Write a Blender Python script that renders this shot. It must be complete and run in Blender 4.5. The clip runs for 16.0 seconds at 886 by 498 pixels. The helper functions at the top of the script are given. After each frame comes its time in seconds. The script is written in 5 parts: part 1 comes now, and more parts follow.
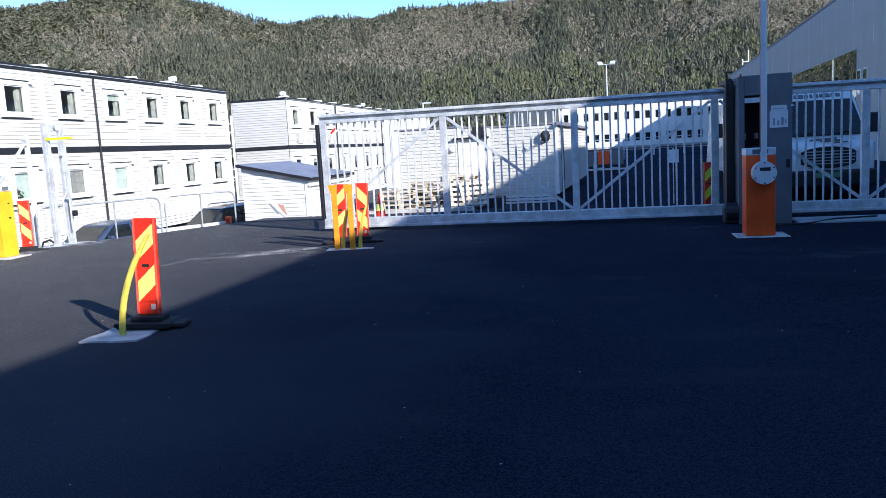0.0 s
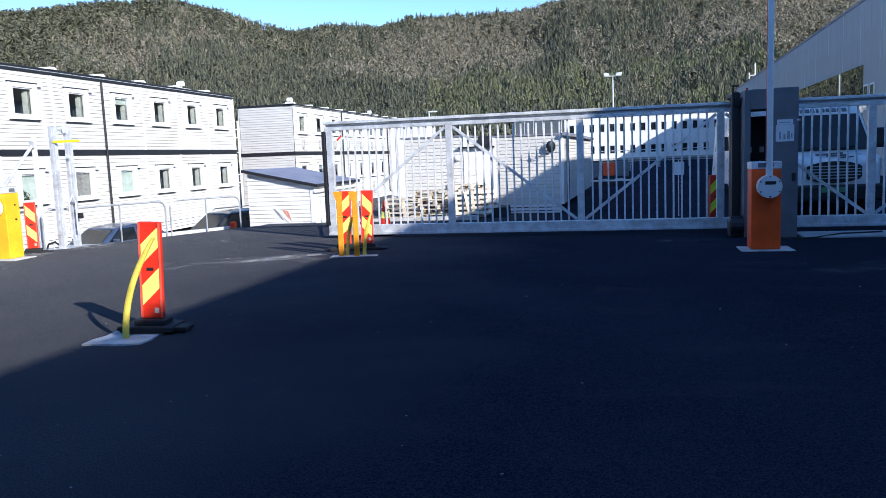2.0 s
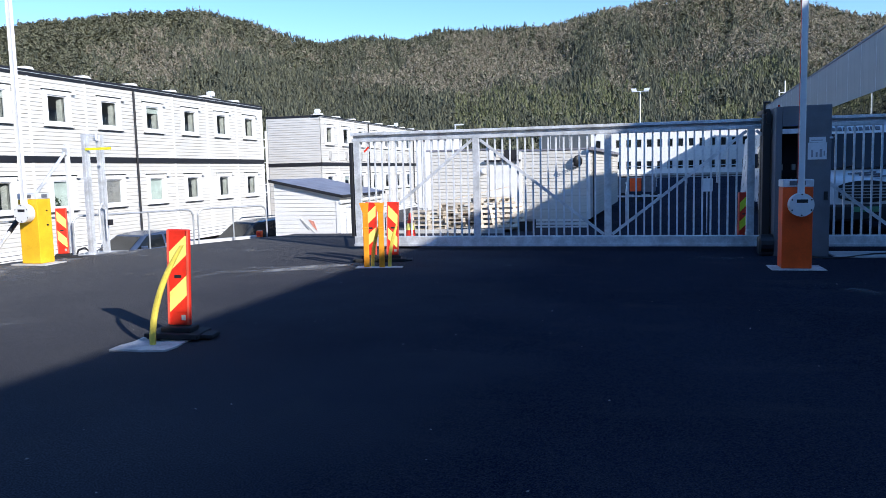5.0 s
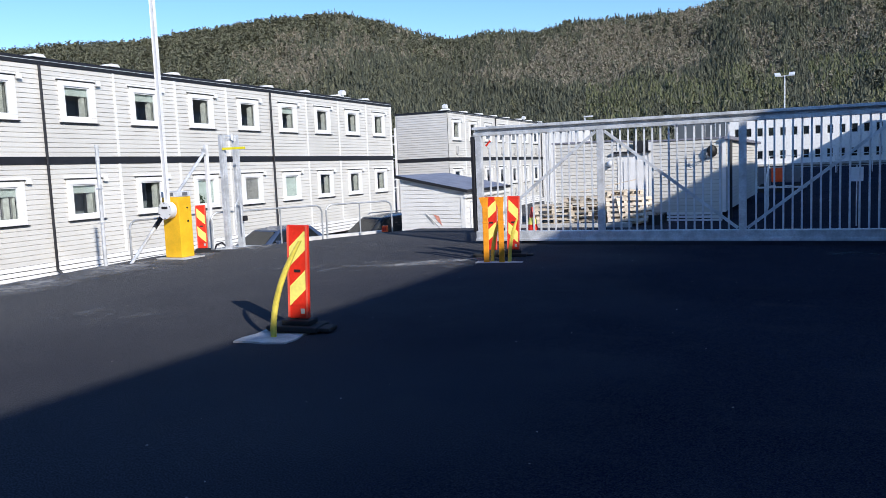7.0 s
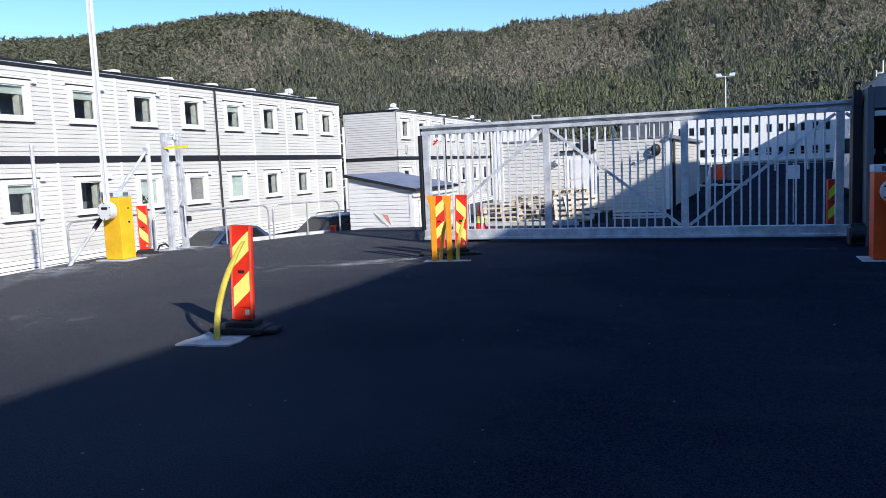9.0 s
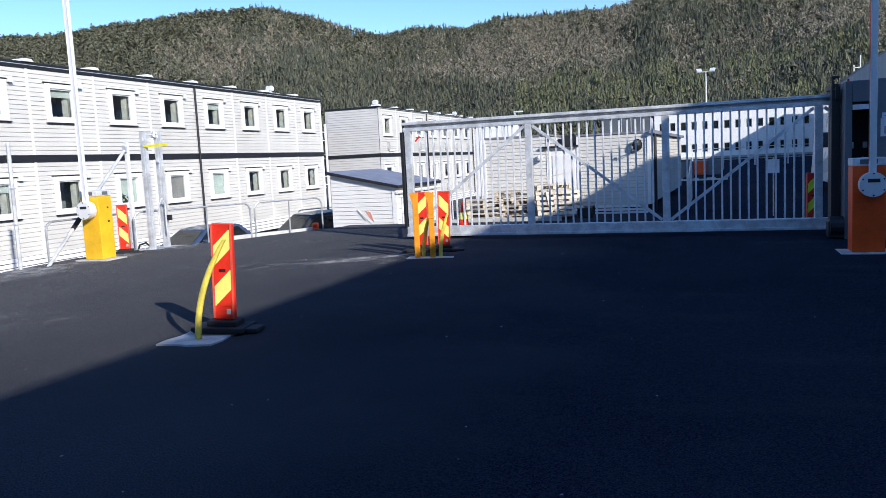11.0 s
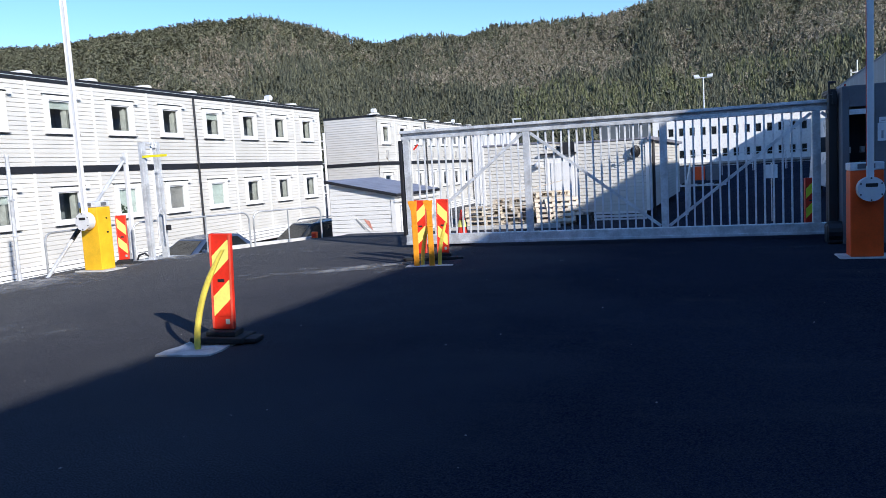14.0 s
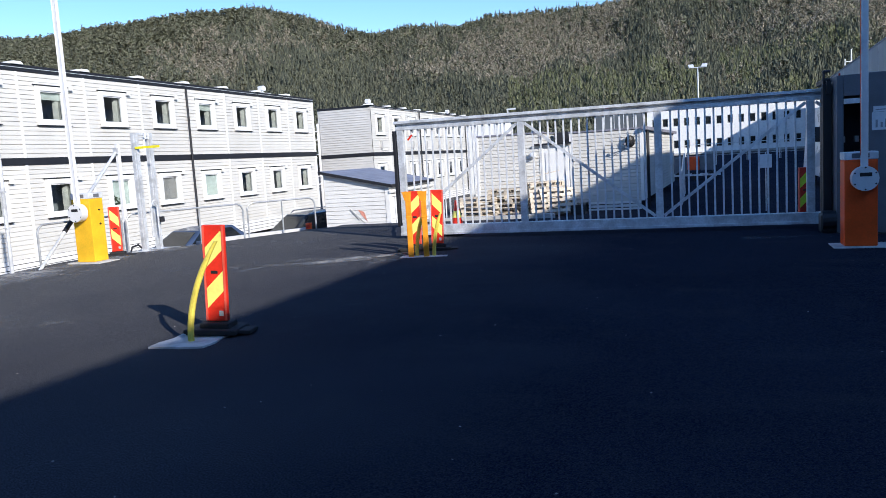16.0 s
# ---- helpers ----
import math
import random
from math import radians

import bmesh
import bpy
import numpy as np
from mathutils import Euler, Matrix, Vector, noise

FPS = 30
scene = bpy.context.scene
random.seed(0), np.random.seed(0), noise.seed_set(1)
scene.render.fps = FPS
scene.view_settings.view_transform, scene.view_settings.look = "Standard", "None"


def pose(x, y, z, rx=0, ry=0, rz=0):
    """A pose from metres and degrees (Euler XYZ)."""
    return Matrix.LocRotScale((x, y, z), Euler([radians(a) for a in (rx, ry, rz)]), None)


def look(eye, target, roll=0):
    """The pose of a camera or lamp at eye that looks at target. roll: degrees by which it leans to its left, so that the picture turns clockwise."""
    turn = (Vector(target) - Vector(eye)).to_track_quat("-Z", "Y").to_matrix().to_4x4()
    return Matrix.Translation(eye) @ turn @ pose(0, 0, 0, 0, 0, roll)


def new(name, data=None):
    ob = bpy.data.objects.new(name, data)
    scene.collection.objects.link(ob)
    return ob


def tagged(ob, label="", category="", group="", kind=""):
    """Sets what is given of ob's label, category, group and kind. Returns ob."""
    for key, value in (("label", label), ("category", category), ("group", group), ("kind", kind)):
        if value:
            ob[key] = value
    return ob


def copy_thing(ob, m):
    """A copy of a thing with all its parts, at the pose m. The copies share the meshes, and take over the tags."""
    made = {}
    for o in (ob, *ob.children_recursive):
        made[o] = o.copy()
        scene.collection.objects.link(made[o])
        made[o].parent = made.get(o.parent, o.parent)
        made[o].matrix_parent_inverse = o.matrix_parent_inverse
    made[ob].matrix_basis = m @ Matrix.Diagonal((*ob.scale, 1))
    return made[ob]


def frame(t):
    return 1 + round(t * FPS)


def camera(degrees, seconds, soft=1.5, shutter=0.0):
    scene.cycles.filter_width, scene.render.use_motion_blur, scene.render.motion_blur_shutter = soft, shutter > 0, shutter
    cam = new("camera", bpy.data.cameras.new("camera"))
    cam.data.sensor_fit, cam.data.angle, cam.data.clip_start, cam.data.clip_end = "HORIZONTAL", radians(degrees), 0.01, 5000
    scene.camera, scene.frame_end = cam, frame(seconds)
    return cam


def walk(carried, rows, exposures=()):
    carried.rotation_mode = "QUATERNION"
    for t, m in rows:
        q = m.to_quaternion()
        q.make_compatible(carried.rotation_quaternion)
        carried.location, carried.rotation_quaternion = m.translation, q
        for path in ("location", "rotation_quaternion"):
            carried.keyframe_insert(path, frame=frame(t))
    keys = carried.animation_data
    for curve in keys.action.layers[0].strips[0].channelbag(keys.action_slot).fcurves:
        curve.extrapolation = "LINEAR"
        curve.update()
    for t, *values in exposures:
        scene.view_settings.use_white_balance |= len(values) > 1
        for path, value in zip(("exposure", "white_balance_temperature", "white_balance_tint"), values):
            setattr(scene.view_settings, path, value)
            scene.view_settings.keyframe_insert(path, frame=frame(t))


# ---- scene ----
# camera
cam = camera(59.2, 16.0, soft=0.8)
PATH = [
    (0, pose(-0.063, -0.210, 1.692, 82.60, 3.14, 11.72)),
    (0.5, pose(-0.065, -0.217, 1.692, 82.82, 2.90, 11.94)),
    (1, pose(-0.063, -0.216, 1.694, 82.86, 2.60, 12.03)),
    (1.5, pose(-0.062, -0.212, 1.691, 82.86, 2.43, 11.97)),
    (2, pose(-0.067, -0.214, 1.693, 83.24, 2.24, 12.11)),
    (2.5, pose(-0.083, -0.203, 1.685, 83.94, 1.66, 12.75)),
    (3, pose(-0.093, -0.209, 1.691, 84.04, 1.32, 13.53)),
    (5.3, pose(-0.103, -0.191, 1.689, 84.25, 1.39, 14.12)),
    (5.5, pose(-0.103, -0.191, 1.689, 84.13, 1.49, 15.27)),
    (6, pose(-0.018, -0.191, 1.698, 84.26, 1.99, 21.99)),
    (6.5, pose(0.034, -0.113, 1.691, 84.11, 2.22, 24.08)),
    (7, pose(0.000, 0.000, 1.680, 84.11, 2.32, 23.39)),
    (7.5, pose(0.018, 0.032, 1.677, 84.31, 2.20, 22.19)),
    (8, pose(0.021, 0.056, 1.672, 84.26, 2.19, 20.81)),
    (8.5, pose(0.025, 0.047, 1.671, 84.03, 2.28, 20.02)),
    (9, pose(0.028, 0.038, 1.674, 83.89, 2.44, 19.71)),
    (11.5, pose(0.033, 0.068, 1.673, 83.57, 2.92, 18.28)),
    (12, pose(0.031, 0.075, 1.673, 83.78, 3.09, 18.33)),
    (12.5, pose(0.034, 0.068, 1.673, 84.00, 3.24, 18.46)),
    (13, pose(0.038, 0.063, 1.676, 84.11, 3.24, 18.45)),
    (13.5, pose(0.038, 0.059, 1.675, 84.12, 3.25, 18.45)),
    (14, pose(0.044, 0.059, 1.677, 84.14, 3.31, 18.38)),
    (14.5, pose(0.037, 0.056, 1.677, 84.10, 3.25, 18.38)),
    (15, pose(0.031, 0.075, 1.675, 83.92, 3.34, 18.39)),
    (15.5, pose(0.039, 0.072, 1.675, 83.69, 3.42, 18.07)),
    (16, pose(0.041, 0.086, 1.675, 83.43, 3.45, 17.98)),
]
walk(cam, PATH, exposures=((0.0, 0.61, 6100, 11), (3.0, 0.46, 6140, 11), (5.5, 0.32, 6200, 11), (6.2, 0.16, 6250, 11), (7.5, 0.07, 6250, 11), (9.0, 0.19, 6250, 11), (12.0, 0.22, 6250, 11), (16.0, 0.25, 6250, 11)))

# ---- light ----
SUN_AZ, SUN_EL = math.atan2(0.81, -0.586), radians(24.8)
to_sun = Vector((math.sin(SUN_AZ) * math.cos(SUN_EL), math.cos(SUN_AZ) * math.cos(SUN_EL), math.sin(SUN_EL)))
world = bpy.data.worlds.new("world")
scene.world = world
world.use_nodes = True
wn = world.node_tree.nodes
sky = wn.new("ShaderNodeTexSky")
sky.sky_type = "NISHITA"
sky.sun_disc = False
sky.sun_elevation, sky.sun_rotation = SUN_EL, SUN_AZ
sky.air_density, sky.dust_density, sky.ozone_density = 1.0, 0.2, 3.0
deep = wn.new("ShaderNodeHueSaturation")
deep.inputs["Hue"].default_value, deep.inputs["Saturation"].default_value = 0.506, 1.20
world.node_tree.links.new(sky.outputs[0], deep.inputs["Color"])
world.node_tree.links.new(deep.outputs[0], wn["Background"].inputs[0])
wn["Background"].inputs[1].default_value = 0.175
sun_data = bpy.data.lights.new("sun", "SUN")
sun_data.energy, sun_data.angle, sun_data.color = 4.85, radians(0.53), (1.0, 0.94, 0.85)
sun = new("sun", sun_data)
sun.matrix_world = look(to_sun * 100, (0, 0, 0))

# ---- materials ----
MATS = {}


def mat(name, color, rough=0.6, metal=0.0, var=0.12, scale=3.0, fine=40.0, bump=0.1, second=None, rand=0.0, spec=0.5, stain=0.35):
    """A procedural surface: colour with coarse stains and fine grain, and a fine relief."""
    if name in MATS:
        return MATS[name]
    m = bpy.data.materials.new(name)
    m.use_nodes = True
    nt = m.node_tree
    b = nt.nodes["Principled BSDF"]
    co = nt.nodes.new("ShaderNodeTexCoord")
    n1 = nt.nodes.new("ShaderNodeTexNoise")
    n1.inputs["Scale"].default_value, n1.inputs["Detail"].default_value = scale, 5
    n2 = nt.nodes.new("ShaderNodeTexNoise")
    n2.inputs["Scale"].default_value, n2.inputs["Detail"].default_value = fine, 3
    for n in (n1, n2):
        nt.links.new(co.outputs["Object"], n.inputs["Vector"])
    c = Vector(color)
    ramp = nt.nodes.new("ShaderNodeValToRGB")
    dark = c * (1 - var * 1.6) if second is None else Vector(second)
    ramp.color_ramp.elements[0].color = (*dark, 1)
    ramp.color_ramp.elements[1].color = (*(c * (1 + var * 0.5)), 1)
    ramp.color_ramp.elements[0].position, ramp.color_ramp.elements[1].position = stain, 0.62
    nt.links.new(n1.outputs["Fac"], ramp.inputs["Fac"])
    mix = nt.nodes.new("ShaderNodeMixRGB")
    mix.blend_type = "MULTIPLY"
    mix.inputs["Fac"].default_value = min(1.0, var * 2.5)
    nt.links.new(ramp.outputs["Color"], mix.inputs["Color1"])
    g = nt.nodes.new("ShaderNodeMapRange")
    g.inputs["From Min"].default_value, g.inputs["From Max"].default_value = 0.3, 0.7
    g.inputs["To Min"].default_value, g.inputs["To Max"].default_value = 0.6, 1.1
    nt.links.new(n2.outputs["Fac"], g.inputs["Value"])
    nt.links.new(g.outputs["Result"], mix.inputs["Color2"])
    last = mix.outputs["Color"]
    if rand:
        info = nt.nodes.new("ShaderNodeObjectInfo")
        hsv = nt.nodes.new("ShaderNodeHueSaturation")
        mr = nt.nodes.new("ShaderNodeMapRange")
        mr.inputs["To Min"].default_value, mr.inputs["To Max"].default_value = 1 - rand, 1 + rand
        nt.links.new(info.outputs["Random"], mr.inputs["Value"])
        nt.links.new(mr.outputs["Result"], hsv.inputs["Value"])
        nt.links.new(last, hsv.inputs["Color"])
        last = hsv.outputs["Color"]
    nt.links.new(last, b.inputs["Base Color"])
    b.inputs["Metallic"].default_value = metal
    b.inputs["Specular IOR Level"].default_value = spec
    rr = nt.nodes.new("ShaderNodeMapRange")
    rr.inputs["To Min"].default_value, rr.inputs["To Max"].default_value = max(0.02, rough - 0.12), min(1, rough + 0.12)
    nt.links.new(n1.outputs["Fac"], rr.inputs["Value"])
    nt.links.new(rr.outputs["Result"], b.inputs["Roughness"])
    if bump:
        bp = nt.nodes.new("ShaderNodeBump")
        bp.inputs["Strength"].default_value, bp.inputs["Distance"].default_value = bump, 0.01
        nt.links.new(n2.outputs["Fac"], bp.inputs["Height"])
        nt.links.new(bp.outputs["Normal"], b.inputs["Normal"])
    MATS[name] = m
    return m


CLAD = mat("painted_cladding", (0.668, 0.648, 0.600), 0.6, var=0.05, scale=0.6, fine=25, bump=0.05, rand=0.035)
CLAD_GREY = mat("grey_cladding", (0.63, 0.608, 0.575), 0.6, var=0.05, scale=0.6, fine=25, bump=0.05)
TRIM = mat("white_trim", (0.83, 0.82, 0.79), 0.5, var=0.04, scale=2, bump=0.03)
BLACK = mat("black_plastic", (0.018, 0.018, 0.022), 0.5, var=0.15, scale=4, bump=0.05)
FELT = mat("roof_felt", (0.27, 0.27, 0.32), 0.5, var=0.2, scale=2, fine=60, bump=0.25)


def asphalt():
    m = bpy.data.materials.new("asphalt")
    m.use_nodes = True
    nt = m.node_tree
    L = nt.links.new
    b = nt.nodes["Principled BSDF"]
    co = nt.nodes.new("ShaderNodeTexCoord")

    def tex(kind, scale, detail=4):
        n = nt.nodes.new(kind)
        n.inputs["Scale"].default_value = scale
        if "Detail" in n.inputs:
            n.inputs["Detail"].default_value = detail
        L(co.outputs["Object"], n.inputs["Vector"])
        return n

    def span(src, a, c, lo, hi):
        n = nt.nodes.new("ShaderNodeMapRange")
        for k, v in zip(("From Min", "From Max", "To Min", "To Max"), (a, c, lo, hi)):
            n.inputs[k].default_value = v
        L(src, n.inputs["Value"])
        return n.outputs["Result"]

    def mix(kind, fac, c1, c2):
        n = nt.nodes.new("ShaderNodeMixRGB")
        n.blend_type = kind
        for k, v in (("Fac", fac), ("Color1", c1), ("Color2", c2)):
            if isinstance(v, (tuple, float)):
                n.inputs[k].default_value = v
            else:
                L(v, n.inputs[k])
        return n.outputs["Color"]
    big, mid = tex("ShaderNodeTexNoise", 0.22, 6), tex("ShaderNodeTexNoise", 1.7, 6)
    stone, grain = tex("ShaderNodeTexVoronoi", 75), tex("ShaderNodeTexNoise", 90, 3)
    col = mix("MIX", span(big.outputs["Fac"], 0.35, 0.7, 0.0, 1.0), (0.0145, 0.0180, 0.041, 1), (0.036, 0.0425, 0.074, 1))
    col = mix("MIX", span(mid.outputs["Fac"], 0.58, 0.82, 0.0, 0.4), col, (0.085, 0.083, 0.082, 1))
    mp = nt.nodes.new("ShaderNodeMapping")
    mp.inputs["Rotation"].default_value = (0, 0, 0.5)
    mp.inputs["Scale"].default_value = (0.35, 1.6, 1.0)
    L(co.outputs["Object"], mp.inputs["Vector"])
    sweep = nt.nodes.new("ShaderNodeTexNoise")
    sweep.inputs["Scale"].default_value, sweep.inputs["Detail"].default_value, sweep.inputs["Roughness"].default_value = 1.1, 8, 0.65
    L(mp.outputs["Vector"], sweep.inputs["Vector"])
    col = mix("MIX", span(sweep.outputs["Fac"], 0.56, 0.78, 0.0, 0.35), col, (0.11, 0.106, 0.10, 1))
    # sunlit ground painted in: paler towards -x, over a base tuned to the shade
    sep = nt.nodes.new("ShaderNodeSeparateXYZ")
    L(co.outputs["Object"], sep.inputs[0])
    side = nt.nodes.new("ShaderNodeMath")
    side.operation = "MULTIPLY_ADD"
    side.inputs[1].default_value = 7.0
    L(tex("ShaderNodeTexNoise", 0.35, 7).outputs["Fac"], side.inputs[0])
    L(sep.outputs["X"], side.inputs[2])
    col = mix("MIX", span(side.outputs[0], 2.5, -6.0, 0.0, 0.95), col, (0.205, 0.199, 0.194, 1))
    col = mix("MIX", span(stone.outputs["Color"], 0.78, 1.0, 0.0, 0.6), col, (0.066, 0.070, 0.080, 1))
    col = mix("MULTIPLY", 0.8, col, mix("MIX", span(grain.outputs["Fac"], 0.3, 0.7, 0.0, 1.0), (0.22, 0.22, 0.22, 1), (1.38, 1.38, 1.38, 1)))
    L(col, b.inputs["Base Color"])
    b.inputs["Roughness"].default_value = 0.85
    b.inputs["Specular IOR Level"].default_value = 0.0
    bp = nt.nodes.new("ShaderNodeBump")
    bp.inputs["Strength"].default_value, bp.inputs["Distance"].default_value = 0.9, 0.012
    L(stone.outputs["Distance"], bp.inputs["Height"])
    L(bp.outputs["Normal"], b.inputs["Normal"])
    return m


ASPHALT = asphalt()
GALV = mat("galvanised_steel", (0.76, 0.78, 0.80), 0.45, metal=0.3, var=0.16, scale=5, fine=30, bump=0.06)
GALV_BAR = mat("galvanised_bar", (0.80, 0.82, 0.84), 0.5, metal=0.25, var=0.14, scale=4, fine=25, bump=0.05)
ANTHRACITE = mat("anthracite_paint", (0.155, 0.165, 0.185), 0.5, var=0.1, scale=3, bump=0.03)
DARKROOM = mat("dark_interior", (0.03, 0.03, 0.035), 0.8, var=0.1, bump=0)
ORANGE = mat("orange_paint", (0.95, 0.105, 0.010), 0.4, var=0.08, scale=4, bump=0.03)
AMBER = mat("amber_paint", (0.93, 0.53, 0.02), 0.4, var=0.08, scale=4, bump=0.03)
REDRIB = mat("pale_red_edge", (0.82, 0.12, 0.075), 0.4, var=0.1, scale=6, bump=0.05)
RED = mat("red_reflective_sheet", (0.78, 0.035, 0.015), 0.4, var=0.1, scale=6, bump=0.05)
YELLOW = mat("yellow_reflective_sheet", (0.95, 0.85, 0.20), 0.4, var=0.08, scale=6, bump=0.05)
YGREEN = mat("yellow_green_sheet", (0.80, 0.95, 0.06), 0.4, var=0.08, scale=6, bump=0.05)
POSTYEL = mat("yellow_plastic", (0.86, 0.70, 0.11), 0.45, var=0.14, scale=9, bump=0.05)
POSTORANGE = mat("orange_plastic", (0.90, 0.34, 0.015), 0.45, var=0.12, scale=9, bump=0.05)
RUBBER = mat("recycled_rubber", (0.022, 0.022, 0.024), 0.85, var=0.25, scale=8, fine=70, bump=0.4)
CONCRETE = mat("concrete", (0.46, 0.455, 0.44), 0.85, var=0.16, scale=3, fine=50, bump=0.35)
HALL = mat("hall_panel", (0.43, 0.42, 0.415), 0.55, var=0.06, scale=0.4, fine=20, bump=0.03, rand=0.03)
WHITEPAINT = mat("white_paint", (0.80, 0.80, 0.80), 0.3, var=0.04, scale=3, bump=0.02)
CARBLUE = mat("dark_blue_car_paint", (0.07, 0.10, 0.17), 0.22, metal=0.3, var=0.1, scale=3, bump=0.0)
CARGREY = mat("dark_grey_car_paint", (0.05, 0.055, 0.06), 0.22, metal=0.4, var=0.1, scale=3, bump=0.0)
TYRE = mat("tyre_rubber", (0.02, 0.02, 0.02), 0.8, var=0.2, scale=10, bump=0.2)
ALU = mat("alloy", (0.55, 0.56, 0.58), 0.35, metal=0.9, var=0.1, scale=6, bump=0.03)
WOOD = mat("pallet_wood", (0.70, 0.60, 0.47), 0.8, var=0.25, scale=4, fine=60, bump=0.4, rand=0.18)
TARP = mat("pale_tarpaulin", (0.66, 0.63, 0.58), 0.6, var=0.12, scale=3, bump=0.3)
PAPER = mat("paper_notice", (0.80, 0.82, 0.84), 0.6, var=0.05, scale=8, bump=0.02)
PRINT = mat("grey_print", (0.35, 0.37, 0.40), 0.6, var=0.1, bump=0)
CURTAIN = mat("curtain_cloth", (0.72, 0.73, 0.68), 0.85, var=0.15, scale=6, bump=0.15)
POTPLANT = mat("house_plant", (0.07, 0.10, 0.06), 0.7, var=0.3, scale=12, bump=0.1)
SLATBLIND = mat("slatted_blind", (0.60, 0.58, 0.55), 0.6, var=0.08, scale=4, bump=0.05)
BLIND = mat("roller_blind", (0.66, 0.72, 0.69), 0.7, var=0.08, scale=4, bump=0.1)
TAPE = mat("yellow_strap", (0.90, 0.80, 0.02), 0.5, var=0.1, scale=8, bump=0.1)
FADED = mat("faded_red_paint", (0.72, 0.30, 0.22), 0.7, var=0.2, scale=10, bump=0.05)
MORTAR = mat("pale_mortar", (0.62, 0.61, 0.585), 0.9, var=0.18, scale=5, fine=60, bump=0.5)
GRAVEL = mat("gravel_verge", (0.38, 0.36, 0.33), 0.95, var=0.3, scale=1.5, fine=40, bump=0.9)
SLATE = mat("slate_panel", (0.10, 0.115, 0.13), 0.5, var=0.12, scale=1.5, bump=0.05)
LAMPGLASS = mat("lamp_lens", (0.75, 0.77, 0.80), 0.15, var=0.05, bump=0.02)
REDLENS = mat("red_lens", (0.5, 0.02, 0.02), 0.2, var=0.05, bump=0.02)


def glass(name, color, rough=0.04, mixin=0.35):
    m = bpy.data.materials.new(name)
    m.use_nodes = True
    nt = m.node_tree
    out = nt.nodes["Material Output"]
    gl = nt.nodes.new("ShaderNodeBsdfGlossy")
    gl.inputs["Roughness"].default_value = rough
    gl.inputs["Color"].default_value = (0.9, 0.92, 0.95, 1)
    tr = nt.nodes.new("ShaderNodeBsdfTransparent")
    tr.inputs["Color"].default_value = (*color, 1)
    fr = nt.nodes.new("ShaderNodeFresnel")
    fr.inputs["IOR"].default_value = 1.5 + mixin
    mx = nt.nodes.new("ShaderNodeMixShader")
    nt.links.new(fr.outputs[0], mx.inputs[0])
    nt.links.new(tr.outputs[0], mx.inputs[1])
    nt.links.new(gl.outputs[0], mx.inputs[2])
    nt.links.new(mx.outputs[0], out.inputs["Surface"])
    return m


PANE = glass("window_glass", (0.62, 0.68, 0.70), 0.04, 0.8)
ROOM = mat("room_interior", (0.34, 0.37, 0.37), 0.8, var=0.2, scale=2, bump=0)
CARGLASS = mat("tinted_glass", (0.012, 0.015, 0.018), 0.06, var=0.1, scale=2, bump=0.0, spec=0.5)
BANDGLASS = bpy.data.materials.new("mirror_glass")
BANDGLASS.use_nodes = True
for key, value in (("Base Color", (0.15, 0.18, 0.19, 1)), ("Metallic", 0.95), ("Roughness", 0.012)):
    BANDGLASS.node_tree.nodes["Principled BSDF"].inputs[key].default_value = value

# ---- mesh helpers ----


def box(bm, x0, x1, y0, y1, z0, z1, bevel=0.0):
    r = bmesh.ops.create_cube(bm, size=1)
    vs = r["verts"]
    for v in vs:
        v.co = Vector((x0 + (v.co.x + 0.5) * (x1 - x0), y0 + (v.co.y + 0.5) * (y1 - y0), z0 + (v.co.z + 0.5) * (z1 - z0)))
    if bevel:
        es = list({e for v in vs for e in v.link_edges})
        bmesh.ops.bevel(bm, geom=es, offset=bevel, segments=2, affect="EDGES", profile=0.5)


def rod(bm, a, b, r, seg=10, r2=None):
    a, b = Vector(a), Vector(b)
    d = b - a
    m = Matrix.Translation((a + b) / 2) @ d.to_track_quat("Z", "Y").to_matrix().to_4x4()
    bmesh.ops.create_cone(bm, cap_ends=True, segments=seg, radius1=r, radius2=r if r2 is None else r2, depth=d.length, matrix=m)


def beam(bm, a, b, w, h, up=(0, 0, 1), bevel=0.0):
    """A bar of section w x h from a to b."""
    a, b = Vector(a), Vector(b)
    d = (b - a).normalized()
    s = d.cross(Vector(up)).normalized()
    u = s.cross(d).normalized()
    m = Matrix.Translation((a + b) / 2) @ Matrix((s, d, u)).transposed().to_4x4()
    r = bmesh.ops.create_cube(bm, size=1)
    for v in r["verts"]:
        v.co = m @ Vector((v.co.x * w, v.co.y * (b - a).length, v.co.z * h))
    if bevel:
        es = list({e for v in r["verts"] for e in v.link_edges})
        bmesh.ops.bevel(bm, geom=es, offset=bevel, segments=2, affect="EDGES", profile=0.5)


def tube(bm, pts, r, seg=8):
    """A bent tube through the points, with rounded ends of each length."""
    for a, b in zip(pts, pts[1:]):
        rod(bm, a, b, r, seg)
    for p in pts[1:-1]:
        bmesh.ops.create_icosphere(bm, subdivisions=2, radius=r, matrix=Matrix.Translation(p))


